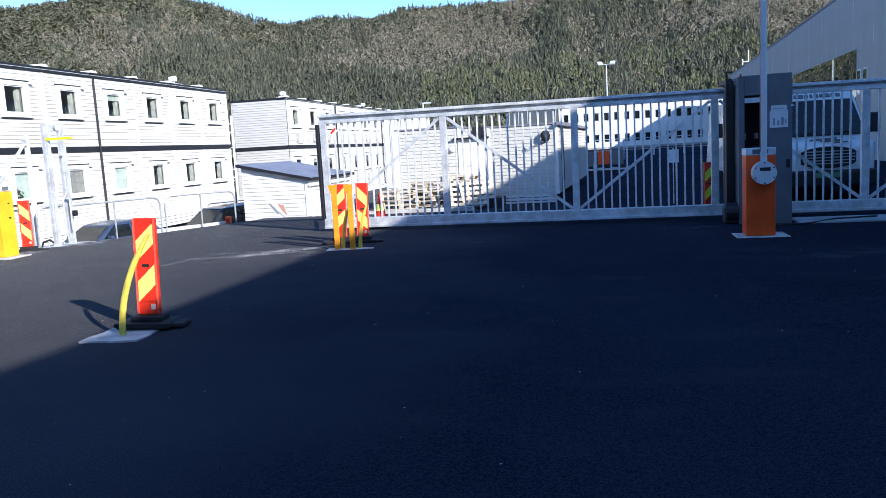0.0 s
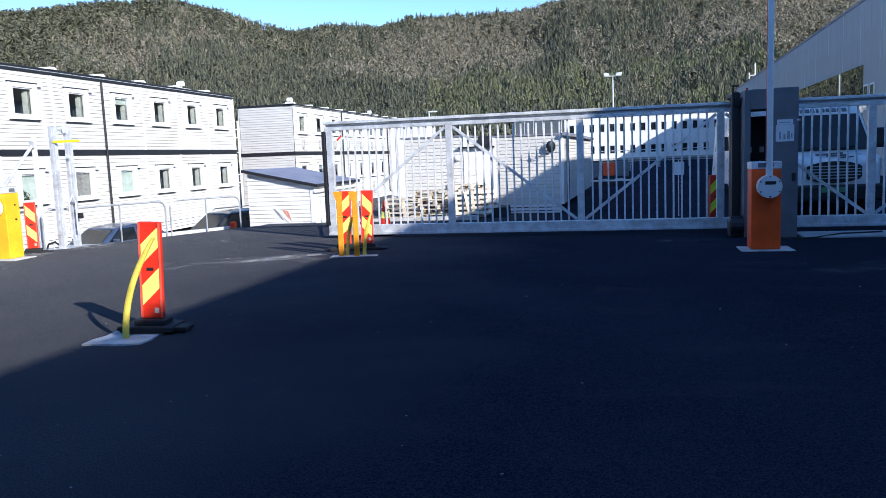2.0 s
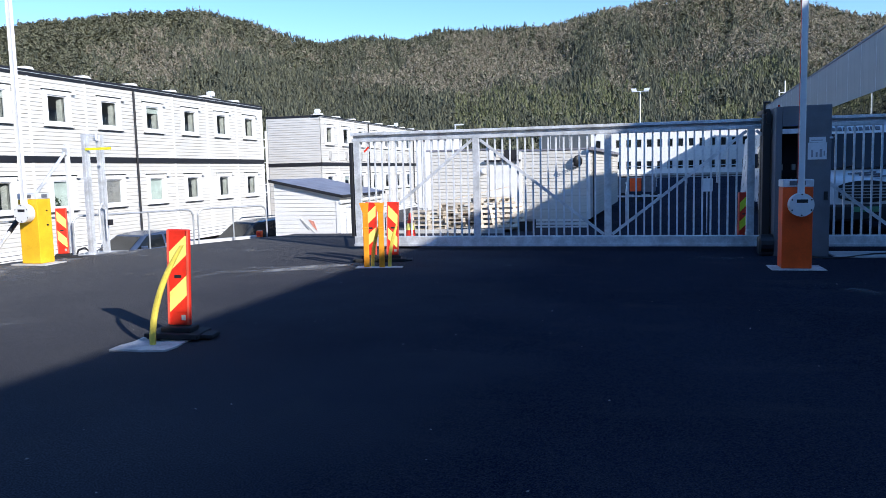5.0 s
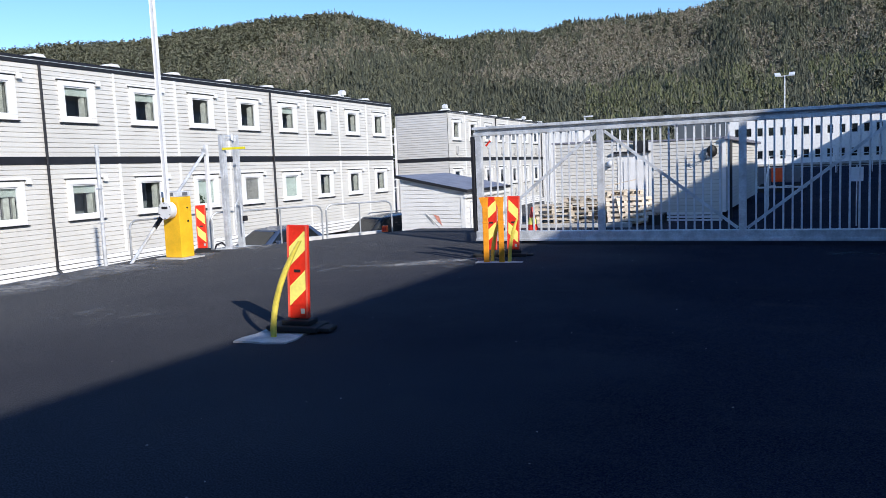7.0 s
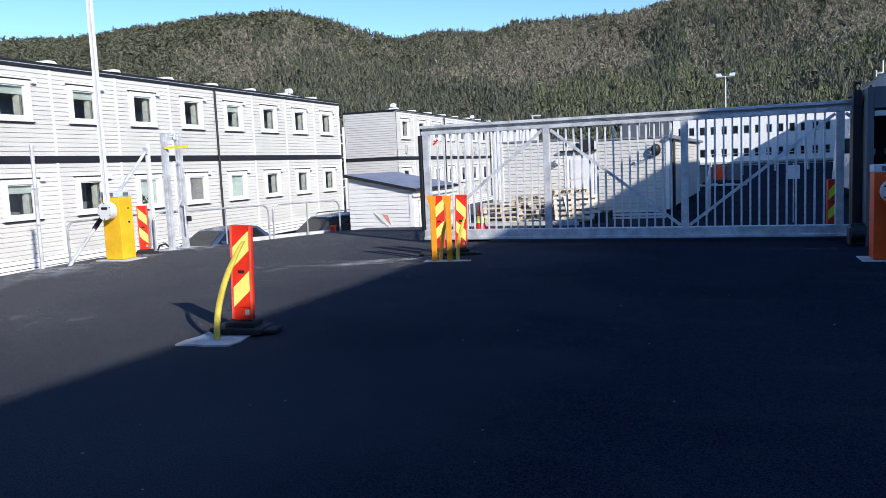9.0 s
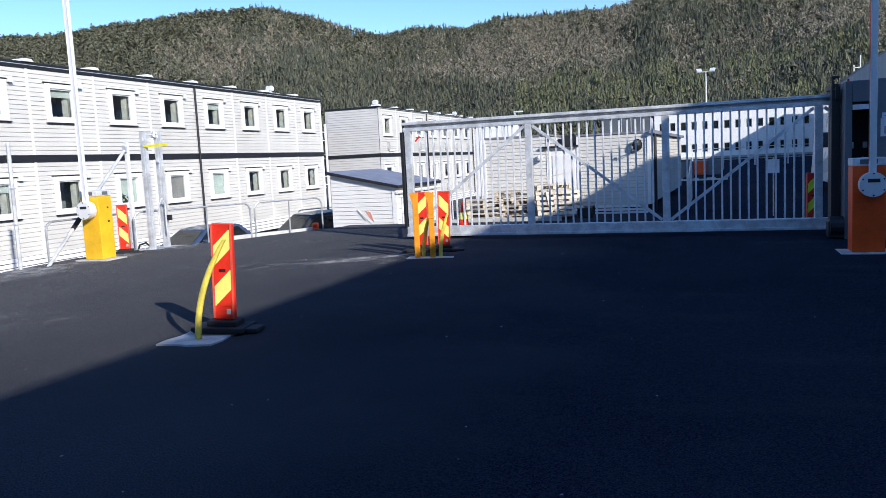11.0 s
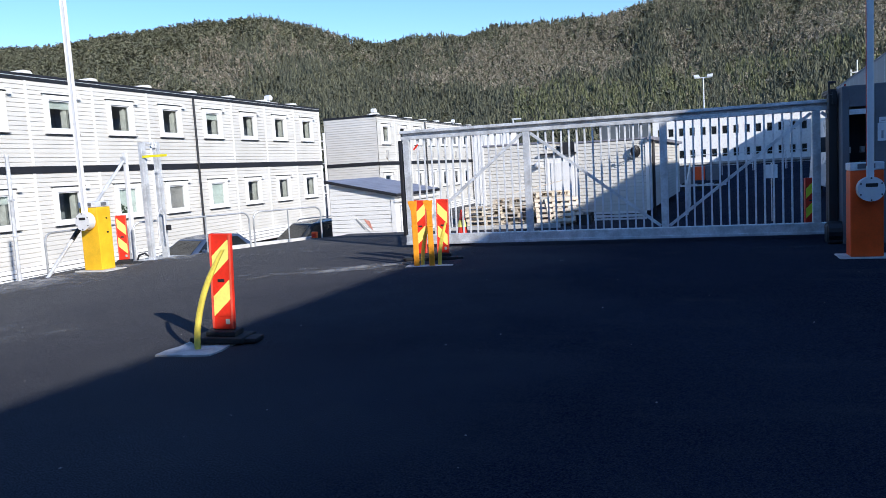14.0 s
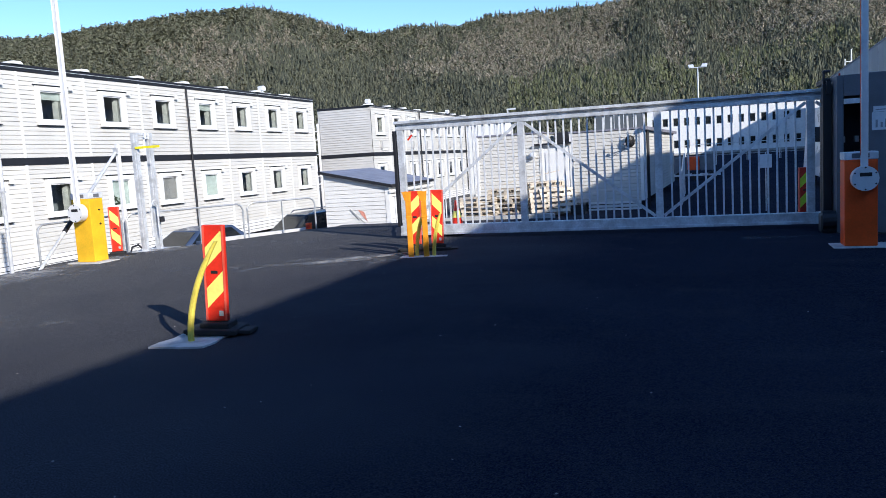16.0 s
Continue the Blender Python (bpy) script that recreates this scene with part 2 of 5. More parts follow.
def prism(bm, outline, depth, axis="y", at=0.0):
    """A flat outline [(u, v)] pushed out by depth along the axis."""
    def P(u, v, w):
        return {"y": (u, w, v), "x": (w, u, v), "z": (u, v, w)}[axis]
    a = [bm.verts.new(P(u, v, at)) for u, v in outline]
    b = [bm.verts.new(P(u, v, at + depth)) for u, v in outline]
    bm.faces.new(a)
    bm.faces.new(b[::-1])
    n = len(a)
    for i in range(n):
        bm.faces.new((a[i], b[i], b[(i + 1) % n], a[(i + 1) % n]))
    bmesh.ops.recalc_face_normals(bm, faces=bm.faces)


def data(name, bm, material, smooth=False):
    me = bpy.data.meshes.new(name)
    bmesh.ops.recalc_face_normals(bm, faces=bm.faces)
    bm.to_mesh(me)
    bm.free()
    me.materials.append(material)
    if smooth:
        for p in me.polygons:
            p.use_smooth = True
    return me


def part(name, bm, material, parent, label="", m=None, smooth=False):
    """One mesh under a thing or a part; bm may be mesh data to share."""
    me = bm if isinstance(bm, bpy.types.Mesh) else data(name, bm, material, smooth)
    ob = new(name, me)
    ob.parent = parent
    if m is not None:
        ob.matrix_basis = m
    if label:
        tagged(ob, label)
    return ob


def thing(name, label, category, m=None, group="", kind=""):
    ob = new(name)
    ob.empty_display_size = 0.2
    if m is not None:
        ob.matrix_basis = m
    return tagged(ob, label, category, group, kind)


def solid(name, bm, material, label, category, m=None, group="", kind="", smooth=False):
    ob = new(name, data(name, bm, material, smooth))
    if m is not None:
        ob.matrix_basis = m
    return tagged(ob, label, category, group, kind)


def quick(f):
    bm = bmesh.new()
    f(bm)
    return bm


def bx(*a, **k):
    return quick(lambda bm: box(bm, *a, **k))


# ---- ground ----
def sstep(u):
    u = min(1.0, max(0.0, u))
    return u * u * (3 - 2 * u)


def ground(x, y):
    top = 0.10 * sstep((y - 6) / 7)
    d1 = -12.0 - x
    d2 = (x + 12.0) * -0.906 + (y - 12.6) * 0.423
    d3 = (y - 19.0) + 0.12 * (x + 6.5)
    low = -1.15 - 0.30 * sstep((y - 16) / 4) * (1 - sstep((x + 12) / 3)) + 0.85 * sstep((x + 9.5) / 4)
    low += (top - low) * sstep((x - 0.6) / 2.4)
    d = max(d1, d2, d3)
    if d <= 0:
        return top
    run = 8.0 - 5.0 * sstep((y - 12.5) / 4)
    if d3 > max(d1, d2):
        run = 5.0
    return top + (low - top) * min(1.0, d / run)


def ground_sheet():
    xs = np.unique(np.concatenate([np.arange(-30, 30.1, 0.5), np.linspace(-3000, -30, 26), np.linspace(30, 3000, 26)]))
    ys = np.unique(np.concatenate([np.arange(-20, 40.1, 0.5), np.linspace(-3000, -20, 26), np.linspace(40, 3000, 26)]))
    vs = [(x, y, ground(x, y)) for y in ys for x in xs]
    n = len(xs)
    fs = [(j * n + i, j * n + i + 1, j * n + i + 1 + n, j * n + i + n) for j in range(len(ys) - 1) for i in range(n - 1)]
    me = bpy.data.meshes.new("ground")
    me.from_pydata(vs, [], fs)
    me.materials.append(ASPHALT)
    for p in me.polygons:
        p.use_smooth = True
    return tagged(new("ground", me), "dark new asphalt with faint dust and scattered grit, painted paler on the sunlit side", "ground", kind="structure")


ground_sheet()

# ---- forested hills ----
RIDGE = [(-180, 7), (-60, 7), (-25, 7.5), (-13.9, 9.0), (-11.4, 9.9), (-5, 11.6), (0.1, 11.0), (2.8, 10.7), (4.1, 10.3), (6.6, 9.9), (10, 9.8),
         (14.3, 9.8), (16.3, 9.2), (19.5, 9.45), (22.4, 9.05), (24.8, 9.6), (27.2, 10.4), (30.4, 11.1), (35.1, 10.8), (40.1, 10.0),
         (43.8, 9.25), (48.6, 8.9), (52.2, 8.4), (75, 8), (180, 7)]
R0, R1 = 330.0, 1250.0


def hill(az, u):
    """Height and distance of the slope at azimuth az (degrees, to the left of +y) and u from foot to ridge."""
    e = np.interp(az, [a for a, _ in RIDGE], [b for _, b in RIDGE]) - 0.22
    r = R0 + (R1 - R0) * u
    a = radians(az)
    bumps = 0.5 * noise.noise((az * 0.16, u * 2.2, 3.1)) + 0.3 * noise.noise((az * 0.45, u * 4.5, 7.7))
    g = u ** 0.75 + bumps * 0.22 * math.sin(math.pi * min(1, u)) if u <= 1 else 1 - (u - 1) * 1.2
    h = r * math.tan(radians(max(0.0, e * g)))
    return Vector((-math.sin(a) * r, math.cos(a) * r, h - 1.5))


def hills():
    azs = np.concatenate([np.arange(-180, -30, 6), np.arange(-30, 70, 1.0), np.arange(70, 181, 6)])
    us = np.linspace(0, 1.3, 40)
    vs = [hill(a, u) for a in azs for u in us]
    n = len(us)
    fs = [(i * n + j, i * n + j + 1, (i + 1) * n + j + 1, (i + 1) * n + j) for i in range(len(azs) - 1) for j in range(n - 1)]
    me = bpy.data.meshes.new("hillside")
    me.from_pydata(vs, [], fs)
    me.materials.append(mat("forest_floor", (0.105, 0.085, 0.055), 0.95, var=0.3, scale=0.02, fine=0.3, bump=0.0, second=(0.04, 0.045, 0.02)))
    for p in me.polygons:
        p.use_smooth = True
    tagged(new("backdrop_hillside", me), "steep hillside under mixed spruce and birch forest", "hillside", kind="structure")


def leaf_mat(name, cols):
    m = bpy.data.materials.new(name)
    m.use_nodes = True
    nt = m.node_tree
    b = nt.nodes["Principled BSDF"]
    b.inputs["Roughness"].default_value = 0.9
    b.inputs["Specular IOR Level"].default_value = 0.1
    geo = nt.nodes.new("ShaderNodeNewGeometry")
    ramp = nt.nodes.new("ShaderNodeValToRGB")
    while len(ramp.color_ramp.elements) < len(cols):
        ramp.color_ramp.elements.new(0.5)
    for i, c in enumerate(cols):
        ramp.color_ramp.elements[i].position = i / (len(cols) - 1)
        ramp.color_ramp.elements[i].color = (*c, 1)
    nt.links.new(geo.outputs["Random Per Island"], ramp.inputs["Fac"])
    nt.links.new(ramp.outputs["Color"], b.inputs["Base Color"])
    return m


def crowns(trees, rng, tiers, spread, droop, half, m=4):
    """Ragged crowns of drooping or rising boughs round a stem, one island a tree. trees: rows of x, y, z, height, width."""
    T = np.array(trees)
    n, k = len(T), len(tiers)
    base, h, w = T[:, :3], T[:, 3], T[:, 4]
    stem = np.repeat(base[:, None, :], k, 1)
    stem[:, :, 2] += h[:, None] * np.array(tiers) * rng.uniform(0.94, 1.06, (n, k))
    stem[:, :, :2] += rng.uniform(-0.06, 0.06, (n, k, 2)) * h[:, None, None]
    mid = (np.arange(m) * math.tau / m)[None, None, :] + rng.uniform(-0.5, 0.5, (n, k, m)) + rng.uniform(0, 6, (n, k, 1))
    r = w[:, None, None] * np.array(spread)[None, :, None] * rng.uniform(0.6, 1.35, (n, k, m))
    out = np.empty((n, k, m, 2, 3))
    for e, sgn in ((0, -1), (1, 1)):
        a = mid + sgn * half * rng.uniform(0.6, 1.3, (n, k, m))
        out[..., e, 0] = stem[:, :, None, 0] + r * np.cos(a)
        out[..., e, 1] = stem[:, :, None, 1] + r * np.sin(a)
        out[..., e, 2] = stem[:, :, None, 2] + h[:, None, None] * rng.uniform(droop[0], droop[1], (n, k, m))
    per = k + k * m * 2
    verts = np.concatenate([stem.reshape(n, k, 3), out.reshape(n, k * m * 2, 3)], 1).reshape(-1, 3)
    one = []
    for i in range(k):
        for j in range(m):
            o = k + (i * m + j) * 2
            one.append((i, o, o + 1))
        if i + 1 < k:
            one.append((i, i + 1, k + i * m * 2))
    faces = (np.array(one)[None] + (np.arange(n) * per)[:, None, None]).reshape(-1, 3)
    return verts, faces


def forest():
    """Spruces, rounded pines and bare birches; which kind grows where follows broad stands."""
    rng = np.random.RandomState(4)
    kinds = {"conifer": [], "broadleaf": [], "pine": [], "young_spruce": []}
    for _ in range(104000):
        wide = rng.rand() < 0.04
        az = rng.uniform(-170, 170) if wide else rng.uniform(-19, 57)
        u = math.sqrt(rng.rand()) if rng.rand() < 0.6 else rng.rand()
        p = hill(az, u)
        broad = noise.noise((az * 0.10, u * 2.2, 1.0)) + 0.5 * noise.noise((az * 0.4, u * 6, 5.0)) + 0.42 * noise.noise((az * 1.6, u * 22, 9.0))
        # bare slopes high up on one side, dense spruce stands in the saddle and at the foot
        bare = broad + 0.45 * math.exp(-((az + 8) / 8) ** 2) * sstep((u - 0.5) / 0.3) + 0.28 * math.exp(-((az - 9) / 6) ** 2) * sstep((u - 0.35) / 0.2) - 0.32 * sstep((az - 29) / 7)
        bare -= 0.35 * math.exp(-((az - 23) / 7) ** 2) * (1 - sstep((u - 0.75) / 0.2)) + 0.25 * (1 - sstep((u - 0.2) / 0.2))
        clearing = noise.noise((az * 0.8, u * 8, 11.0)) + 0.35 * math.exp(-((az + 7) / 5) ** 2) * sstep((u - 0.6) / 0.2)
        if clearing > 0.46 and rng.rand() < 0.7:
            continue
        size = rng.uniform(0.6, 1.3) * (0.66 + 0.44 * u)
        kind = bare + rng.uniform(-0.2, 0.2)
        if kind < 0.16:
            spruce = 0.80 - 0.6 * sstep((az - 28) / 8) - 0.5 * sstep((u - 0.7) / 0.2) + 0.4 * noise.noise((az * 0.3, u * 4, 21.0))
            name = "conifer" if rng.rand() < spruce else "pine"
            if az < 13 and 0.12 < u < 0.5 and noise.noise((az * 0.35, u * 5, 31.0)) > -0.12 and rng.rand() < 0.7:
                name = "young_spruce"
        else:
            name = "broadleaf" if rng.rand() < 0.8 else "pine"
        h, w = {"conifer": (12.5, 2.2), "pine": (9.5, 2.5), "broadleaf": (9.5, 2.1), "young_spruce": (10.5, 2.2)}[name]
        kinds[name].append((p.x, p.y, p.z, h * size * rng.uniform(0.8, 1.2), w * size * rng.uniform(0.8, 1.25)))
    shape = {"conifer": ((0.32, 0.55, 0.77, 1.0), (1.0, 0.8, 0.55, 0.30), (-0.30, -0.16), 0.62),
             "young_spruce": ((0.32, 0.55, 0.77, 1.0), (1.0, 0.8, 0.55, 0.30), (-0.30, -0.16), 0.62),
             "pine": ((0.45, 0.62, 0.80, 0.97), (0.75, 1.0, 0.95, 0.55), (-0.20, 0.08), 0.62),
             "broadleaf": ((0.30, 0.50, 0.70, 0.90), (0.55, 0.9, 0.9, 0.5), (0.02, 0.24), 0.42)}
    cols = {"pine": [(0.084, 0.088, 0.062), (0.130, 0.134, 0.090), (0.163, 0.164, 0.109), (0.098, 0.101, 0.075), (0.195, 0.188, 0.130)],
            "conifer": [(0.051, 0.057, 0.047), (0.093, 0.099, 0.074), (0.125, 0.129, 0.089), (0.067, 0.073, 0.060), (0.167, 0.166, 0.104)],
            "young_spruce": [(0.080, 0.090, 0.052), (0.132, 0.142, 0.075), (0.165, 0.172, 0.092), (0.096, 0.105, 0.064), (0.195, 0.194, 0.108)],
            "broadleaf": [(0.166, 0.155, 0.116), (0.261, 0.234, 0.182), (0.204, 0.186, 0.142), (0.314, 0.279, 0.222), (0.142, 0.140, 0.099)]}
    says = {"young_spruce": "bright yellow-green young spruces at the foot of the hill", "conifer": "dark green spruce and pine forest covering the hillside", "pine": "grey-green rounded pine crowns over the hillside", "broadleaf": "leafless brown birch wood scattered over the hillside"}
    for k, trees in kinds.items():
        v, f = crowns(trees, rng, *shape[k])
        me = bpy.data.meshes.new(k + "_forest")
        me.from_pydata(v.tolist(), [], f.tolist())
        me.materials.append(leaf_mat(k + "_leaves", cols[k]))
        tagged(new(k + "_forest", me), says[k], "forest", kind="stuff")


hills()
forest()

# ---- container-module buildings ----
MW = 2.9                                     # module width
WIN_A, WIN_B = 0.66, 2.06                    # window trim, along the module
STOREYS = ((-0.70, 2.30, 0.52, 1.84), (2.53, 5.298, 3.60, 4.84))


def clapboard(bm, w, z0, z1, hole, pitch=0.147):
    """A wall of overlapping boards in the plane x = 0, looking to +x, with a hole (y0, y1, z0, z1)."""
    n = max(1, round((z1 - z0) / pitch))
    p = (z1 - z0) / n
    for i in range(n):
        a, b = z0 + i * p, z0 + (i + 1) * p
        spans = [(0.0, w)]
        if hole and b > hole[2] + 0.01 and a < hole[3] - 0.01:
            spans = [(0.0, hole[0]), (hole[1], w)]
        for y0, y1 in spans:
            q = [(0.030, y0, a), (0.030, y1, a), (0.022, y1, b - 0.026), (0.022, y0, b - 0.026), (0.0, y1, b - 0.012), (0.0, y0, b - 0.012),
                 (0.0, y1, b), (0.0, y0, b), (0.0, y0, a), (0.0, y1, a)]
            v = [bm.verts.new(c) for c in q]
            for f in ((0, 1, 2, 3), (3, 2, 4, 5), (5, 4, 6, 7), (8, 9, 1, 0)):
                bm.faces.new([v[k] for k in f])
    bmesh.ops.remove_doubles(bm, verts=bm.verts, dist=0.0005)


def wall_mesh(storey, hole):
    z0, z1, wz0, wz1 = STOREYS[storey]
    bm = bmesh.new()
    clapboard(bm, MW, z0, z1, (WIN_A + 0.1, WIN_B - 0.1, wz0 + 0.1, wz1 - 0.1) if hole else None)
    return data("wall_panel", bm, CLAD)


def strip_mesh(storey):
    z0, z1 = STOREYS[storey][:2]
    return data("joint_strip", bx(0.0, 0.042, -0.045, 0.045, z0, z1), TRIM)


def window_meshes(narrow=False):
    """Meshes of one window standing on its trim's lower left corner, in the plane x = 0."""
    w, h = WIN_B - WIN_A, 1.28
    fr = 0.21
    k = {}
    bm = bmesh.new()
    ft = 0.155
    for a in ((0, w, 0, ft), (0, w, h - ft, h), (0, fr, ft, h - ft), (w - fr, w, ft, h - ft)):
        box(bm, 0.02, 0.075, a[0], a[1], a[2], a[3], 0.006)
    k["trim"] = data("window_trim", bm, TRIM)
    bm = bmesh.new()
    for a in ((fr, w - fr, ft, ft + .04), (fr, w - fr, h - ft - .04, h - ft), (fr, fr + .04, ft + .04, h - ft - .04), (w - fr - .04, w - fr, ft + .04, h - ft - .04)):
        box(bm, -0.05, 0.03, a[0], a[1], a[2], a[3])
    k["sash"] = data("window_sash", bm, WHITEPAINT)
    k["pane"] = bpy.data.meshes.new("pane")
    a, b, c, d = fr + .04, w - fr - .04, ft + .04, h - ft - .04
    k["pane"].from_pydata([(-0.01, a, c), (-0.01, b, c), (-0.01, b, d), (-0.01, a, d)], [], [(0, 1, 2, 3)])
    k["pane"].materials.append(PANE)
    k["sill"] = data("sill", bx(0.0, 0.12, -0.04, w + 0.04, -0.034, -0.005, bevel=0.006), BLACK)
    k["hood"] = data("air_duct", bx(0.0, 0.085, -0.05, w + 0.07, h + 0.042, h + 0.105, bevel=0.015), TRIM)
    # black strip put under the duct to draw its shade line
    k["hood_shade"] = data("drip_cap", bx(0.0, 0.10, -0.06, w + 0.06, h + 0.014, h + 0.036, bevel=0.006), BLACK)
    k["room"] = data("room_recess", quick(lambda bm: (box(bm, -1.2, -1.15, -.3, w + .3, -.3, h + .3), box(bm, -1.15, -.06, -.3, -.25, -.3, h + .3), box(bm, -1.15, -.06, w + .25, w + .3, -.3, h + .3),
                                                       box(bm, -1.15, -.06, -.25, w + .25, -.3, -.25), box(bm, -1.15, -.06, -.25, w + .25, h + .25, h + .3))), ROOM)

    def folds(y0, y1):
        bm = bmesh.new()
        n = max(6, round((y1 - y0) / 0.05))
        vs = []
        for i in range(n + 1):
            y = y0 + (y1 - y0) * i / n
            x = -0.15 + 0.07 * (1 if i % 2 else -1)
            vs.append((bm.verts.new((x, y, ft)), bm.verts.new((x, y, h - ft))))
        for i, (a, b) in enumerate(zip(vs, vs[1:])):
            if i % 3 != 1:
                bm.faces.new((a[0], b[0], b[1], a[1]))
        return data("curtain", bm, CURTAIN)
    k["curtain"] = folds(w * 0.68, w - fr)
    k["thin_curtain"] = folds(w * 0.77, w - fr)
    k["wide_curtain"] = folds(fr, w - fr)
    k["blind"] = data("blind", bx(-0.075, -0.07, fr + .02, w - fr - .02, h - ft - 0.28, h - ft), BLIND)
    k["full_blind"] = data("blind", bx(-0.075, -0.07, fr + .02, w - fr - .02, ft, h - ft), BLIND)
    k["slat_blind"] = data("blind", quick(lambda bm: [prism(bm, [(-0.085, z), (-0.065, z + 0.022), (-0.068, z + 0.026), (-0.088, z + 0.004)], w - 2 * fr - .04, "y", fr + .02) for z in np.arange(ft + .02, h - ft - .03, 0.03)]), SLATBLIND)
    bm = bmesh.new()
    rs = random.Random(12)
    for _ in range(26):
        c = Vector((-0.05, fr + 0.10 + 0.34 * rs.random(), ft + 0.05 + 0.34 * rs.random() ** 1.5))
        a = rs.uniform(0, math.tau)
        d, e = Vector((0, math.cos(a), math.sin(a))) * 0.075, Vector((0.012, -math.sin(a), math.cos(a))) * 0.028
        bm.faces.new([bm.verts.new(q) for q in (c - d, c + e, c + d, c - e)])
    box(bm, -0.066, -0.03, fr + 0.16, fr + 0.36, ft + 0.001, ft + 0.11, 0.01)
    k["plant"] = data("house_plant", bm, POTPLANT)
    k["vent"] = data("vent_hood", quick(lambda bm: prism(bm, [(0.0, h - .08), (0.16, h - .08), (0.12, h + .10), (0.0, h + .10)], 0.16, "y", w + 0.03)), TRIM)
    return k


WINDOW = window_meshes()
WALLS = [wall_mesh(0, True), wall_mesh(1, True)]
STRIPS = [strip_mesh(0), strip_mesh(1)]


def add_window(parent, m, style):
    w = part("window", WINDOW["trim"], None, parent, "", m)
    for n, key in (("sash", "sash"), ("pane", "pane"), ("sill", "sill"), ("air_duct", "hood"), ("drip_cap", "hood_shade"), ("room_recess", "room"), ("vent_hood", "vent")):
        o = part(n, WINDOW[key], None, w)
        if key == "pane":
            o.visible_shadow = False
    for key in style:
        part("curtain" if "curtain" in key else "house_plant" if key == "plant" else "blind", WINDOW[key], None, w)
    return w


def module_building(name, label, x, y0, count, depth, pipes, base, seed, dressing, vents_low=False, end_wall=False, drop=0.0, crest=5.50):
    """Two storeys of modules side by side; the windowed face lies in the plane x and looks to +x."""
    b = thing(name, label, "building", pose(x, y0, -drop))
    rng = random.Random(seed)
    L = count * MW
    for i in range(count):
        for s in (0, 1):
            part("wall_panel", WALLS[s], None, b, "", pose(0, i * MW, 0))
            style = dressing.get((i, s)) or rng.choice(((), (), ("thin_curtain",), ("blind",), ()))
            add_window(b, pose(0, i * MW + WIN_A, STOREYS[s][2]), style)
            if i and i not in pipes:
                part("joint_strip", STRIPS[s], None, b, "", pose(0, i * MW, 0))
    part("corner_board", bx(0.0, 0.05, L - 0.12, L + 0.03, -0.7, 5.298), TRIM, b)
    part("middle_band", bx(-0.02, 0.06, 0, L + 0.02, 2.302, 2.528), BLACK, b, "black steel band between the storeys")
    part("fascia", quick(lambda bm: (box(bm, -0.05, 0.06, -0.02, L + 0.03, 5.30, crest - 0.102), box(bm, -0.05, 0.09, -0.02, L + 0.03, crest - 0.076, crest))), BLACK, b, "black roof fascia")
    part("fascia_strip", bx(-0.05, 0.072, -0.01, L + 0.02, crest - 0.10, crest - 0.078), GALV_BAR, b, "thin grey steel strip in the fascia")
    part("roof", bx(-depth, -0.055, 0, L, crest - 0.1, crest - 0.02), FELT, b)
    part("back_wall", bx(-depth, -depth + .1, 0, L, base, crest - 0.105), CLAD, b)
    cap = data("roof_cap", quick(lambda bm: prism(bm, [(-0.24, 0), (0.24, 0), (0.14, 0.09), (-0.14, 0.09)], 0.5, "x", -0.40)), TRIM)
    for i in range(count):
        part("roof_cap", cap, None, b, "", pose(0.06, i * MW, crest + 0.002))
    down = data("downpipe", quick(lambda bm: tube(bm, [(0.30, 0.05, base + 0.16), (0.12, 0.0, base + 0.36), (0.10, 0, 5.29)], 0.042, 10)), BLACK)
    for i in pipes:
        part("downpipe", down, None, b, "black plastic downpipe", pose(0, i * MW, 0))
    # skirting boards down to the ground
    sk = data("skirting_board", bx(0.01, 0.04, 0, L, 0, 0.13, bevel=0.008), TRIM)
    for k in range(int((-0.72 - base) / 0.15) + 1):
        part("skirting_board", sk, None, b, "", pose(0, 0, -0.84 - 0.15 * k))
    for s, yy, nm in ((-1, 0, "end_wall"), (1, L, "end_wall")):
        bm = bmesh.new()
        for z0, z1, _, _ in STOREYS:
            clapboard(bm, depth - 0.1, z0, z1, None)
        me = data(nm, bm, CLAD_GREY if end_wall else CLAD)
        part(nm, me, None, b, "", (pose(-depth + 0.1, yy, 0, 0, 0, -90) if s < 0 else pose(0, yy, 0, 0, 0, 90)))
        part("end_band", bx(-depth, -0.02, yy - 0.04 if s < 0 else yy, yy if s < 0 else yy + 0.04, 2.302, 2.528), BLACK, b)
        part("end_fascia", bx(-depth, -0.055, yy - 0.05 if s < 0 else yy, yy if s < 0 else yy + 0.05, 5.30, crest), BLACK, b)
        part("end_skirt", bx(-depth + .1, -0.02, yy if s < 0 else yy - .06, yy + .06 if s < 0 else yy, base, -0.70), TRIM, b)
    if vents_low:
        vent = data("wall_vent", bx(0.0, 0.14, -0.12, 0.12, -0.25, 0.25, bevel=0.02), CONCRETE)
        duct = data("duct", quick(lambda bm: tube(bm, [(0.07, 0, -0.2), (0.07, 0.15, -0.33), (0.07, 0.9, -0.33)], 0.035, 6)), TRIM)
        for i in range(count):
            for s in (0, 1):
                v = part("wall_vent", vent, None, b, "", pose(0, i * MW + 1.3, STOREYS[s][2] - 0.62))
                part("duct", duct, None, v)
    return b


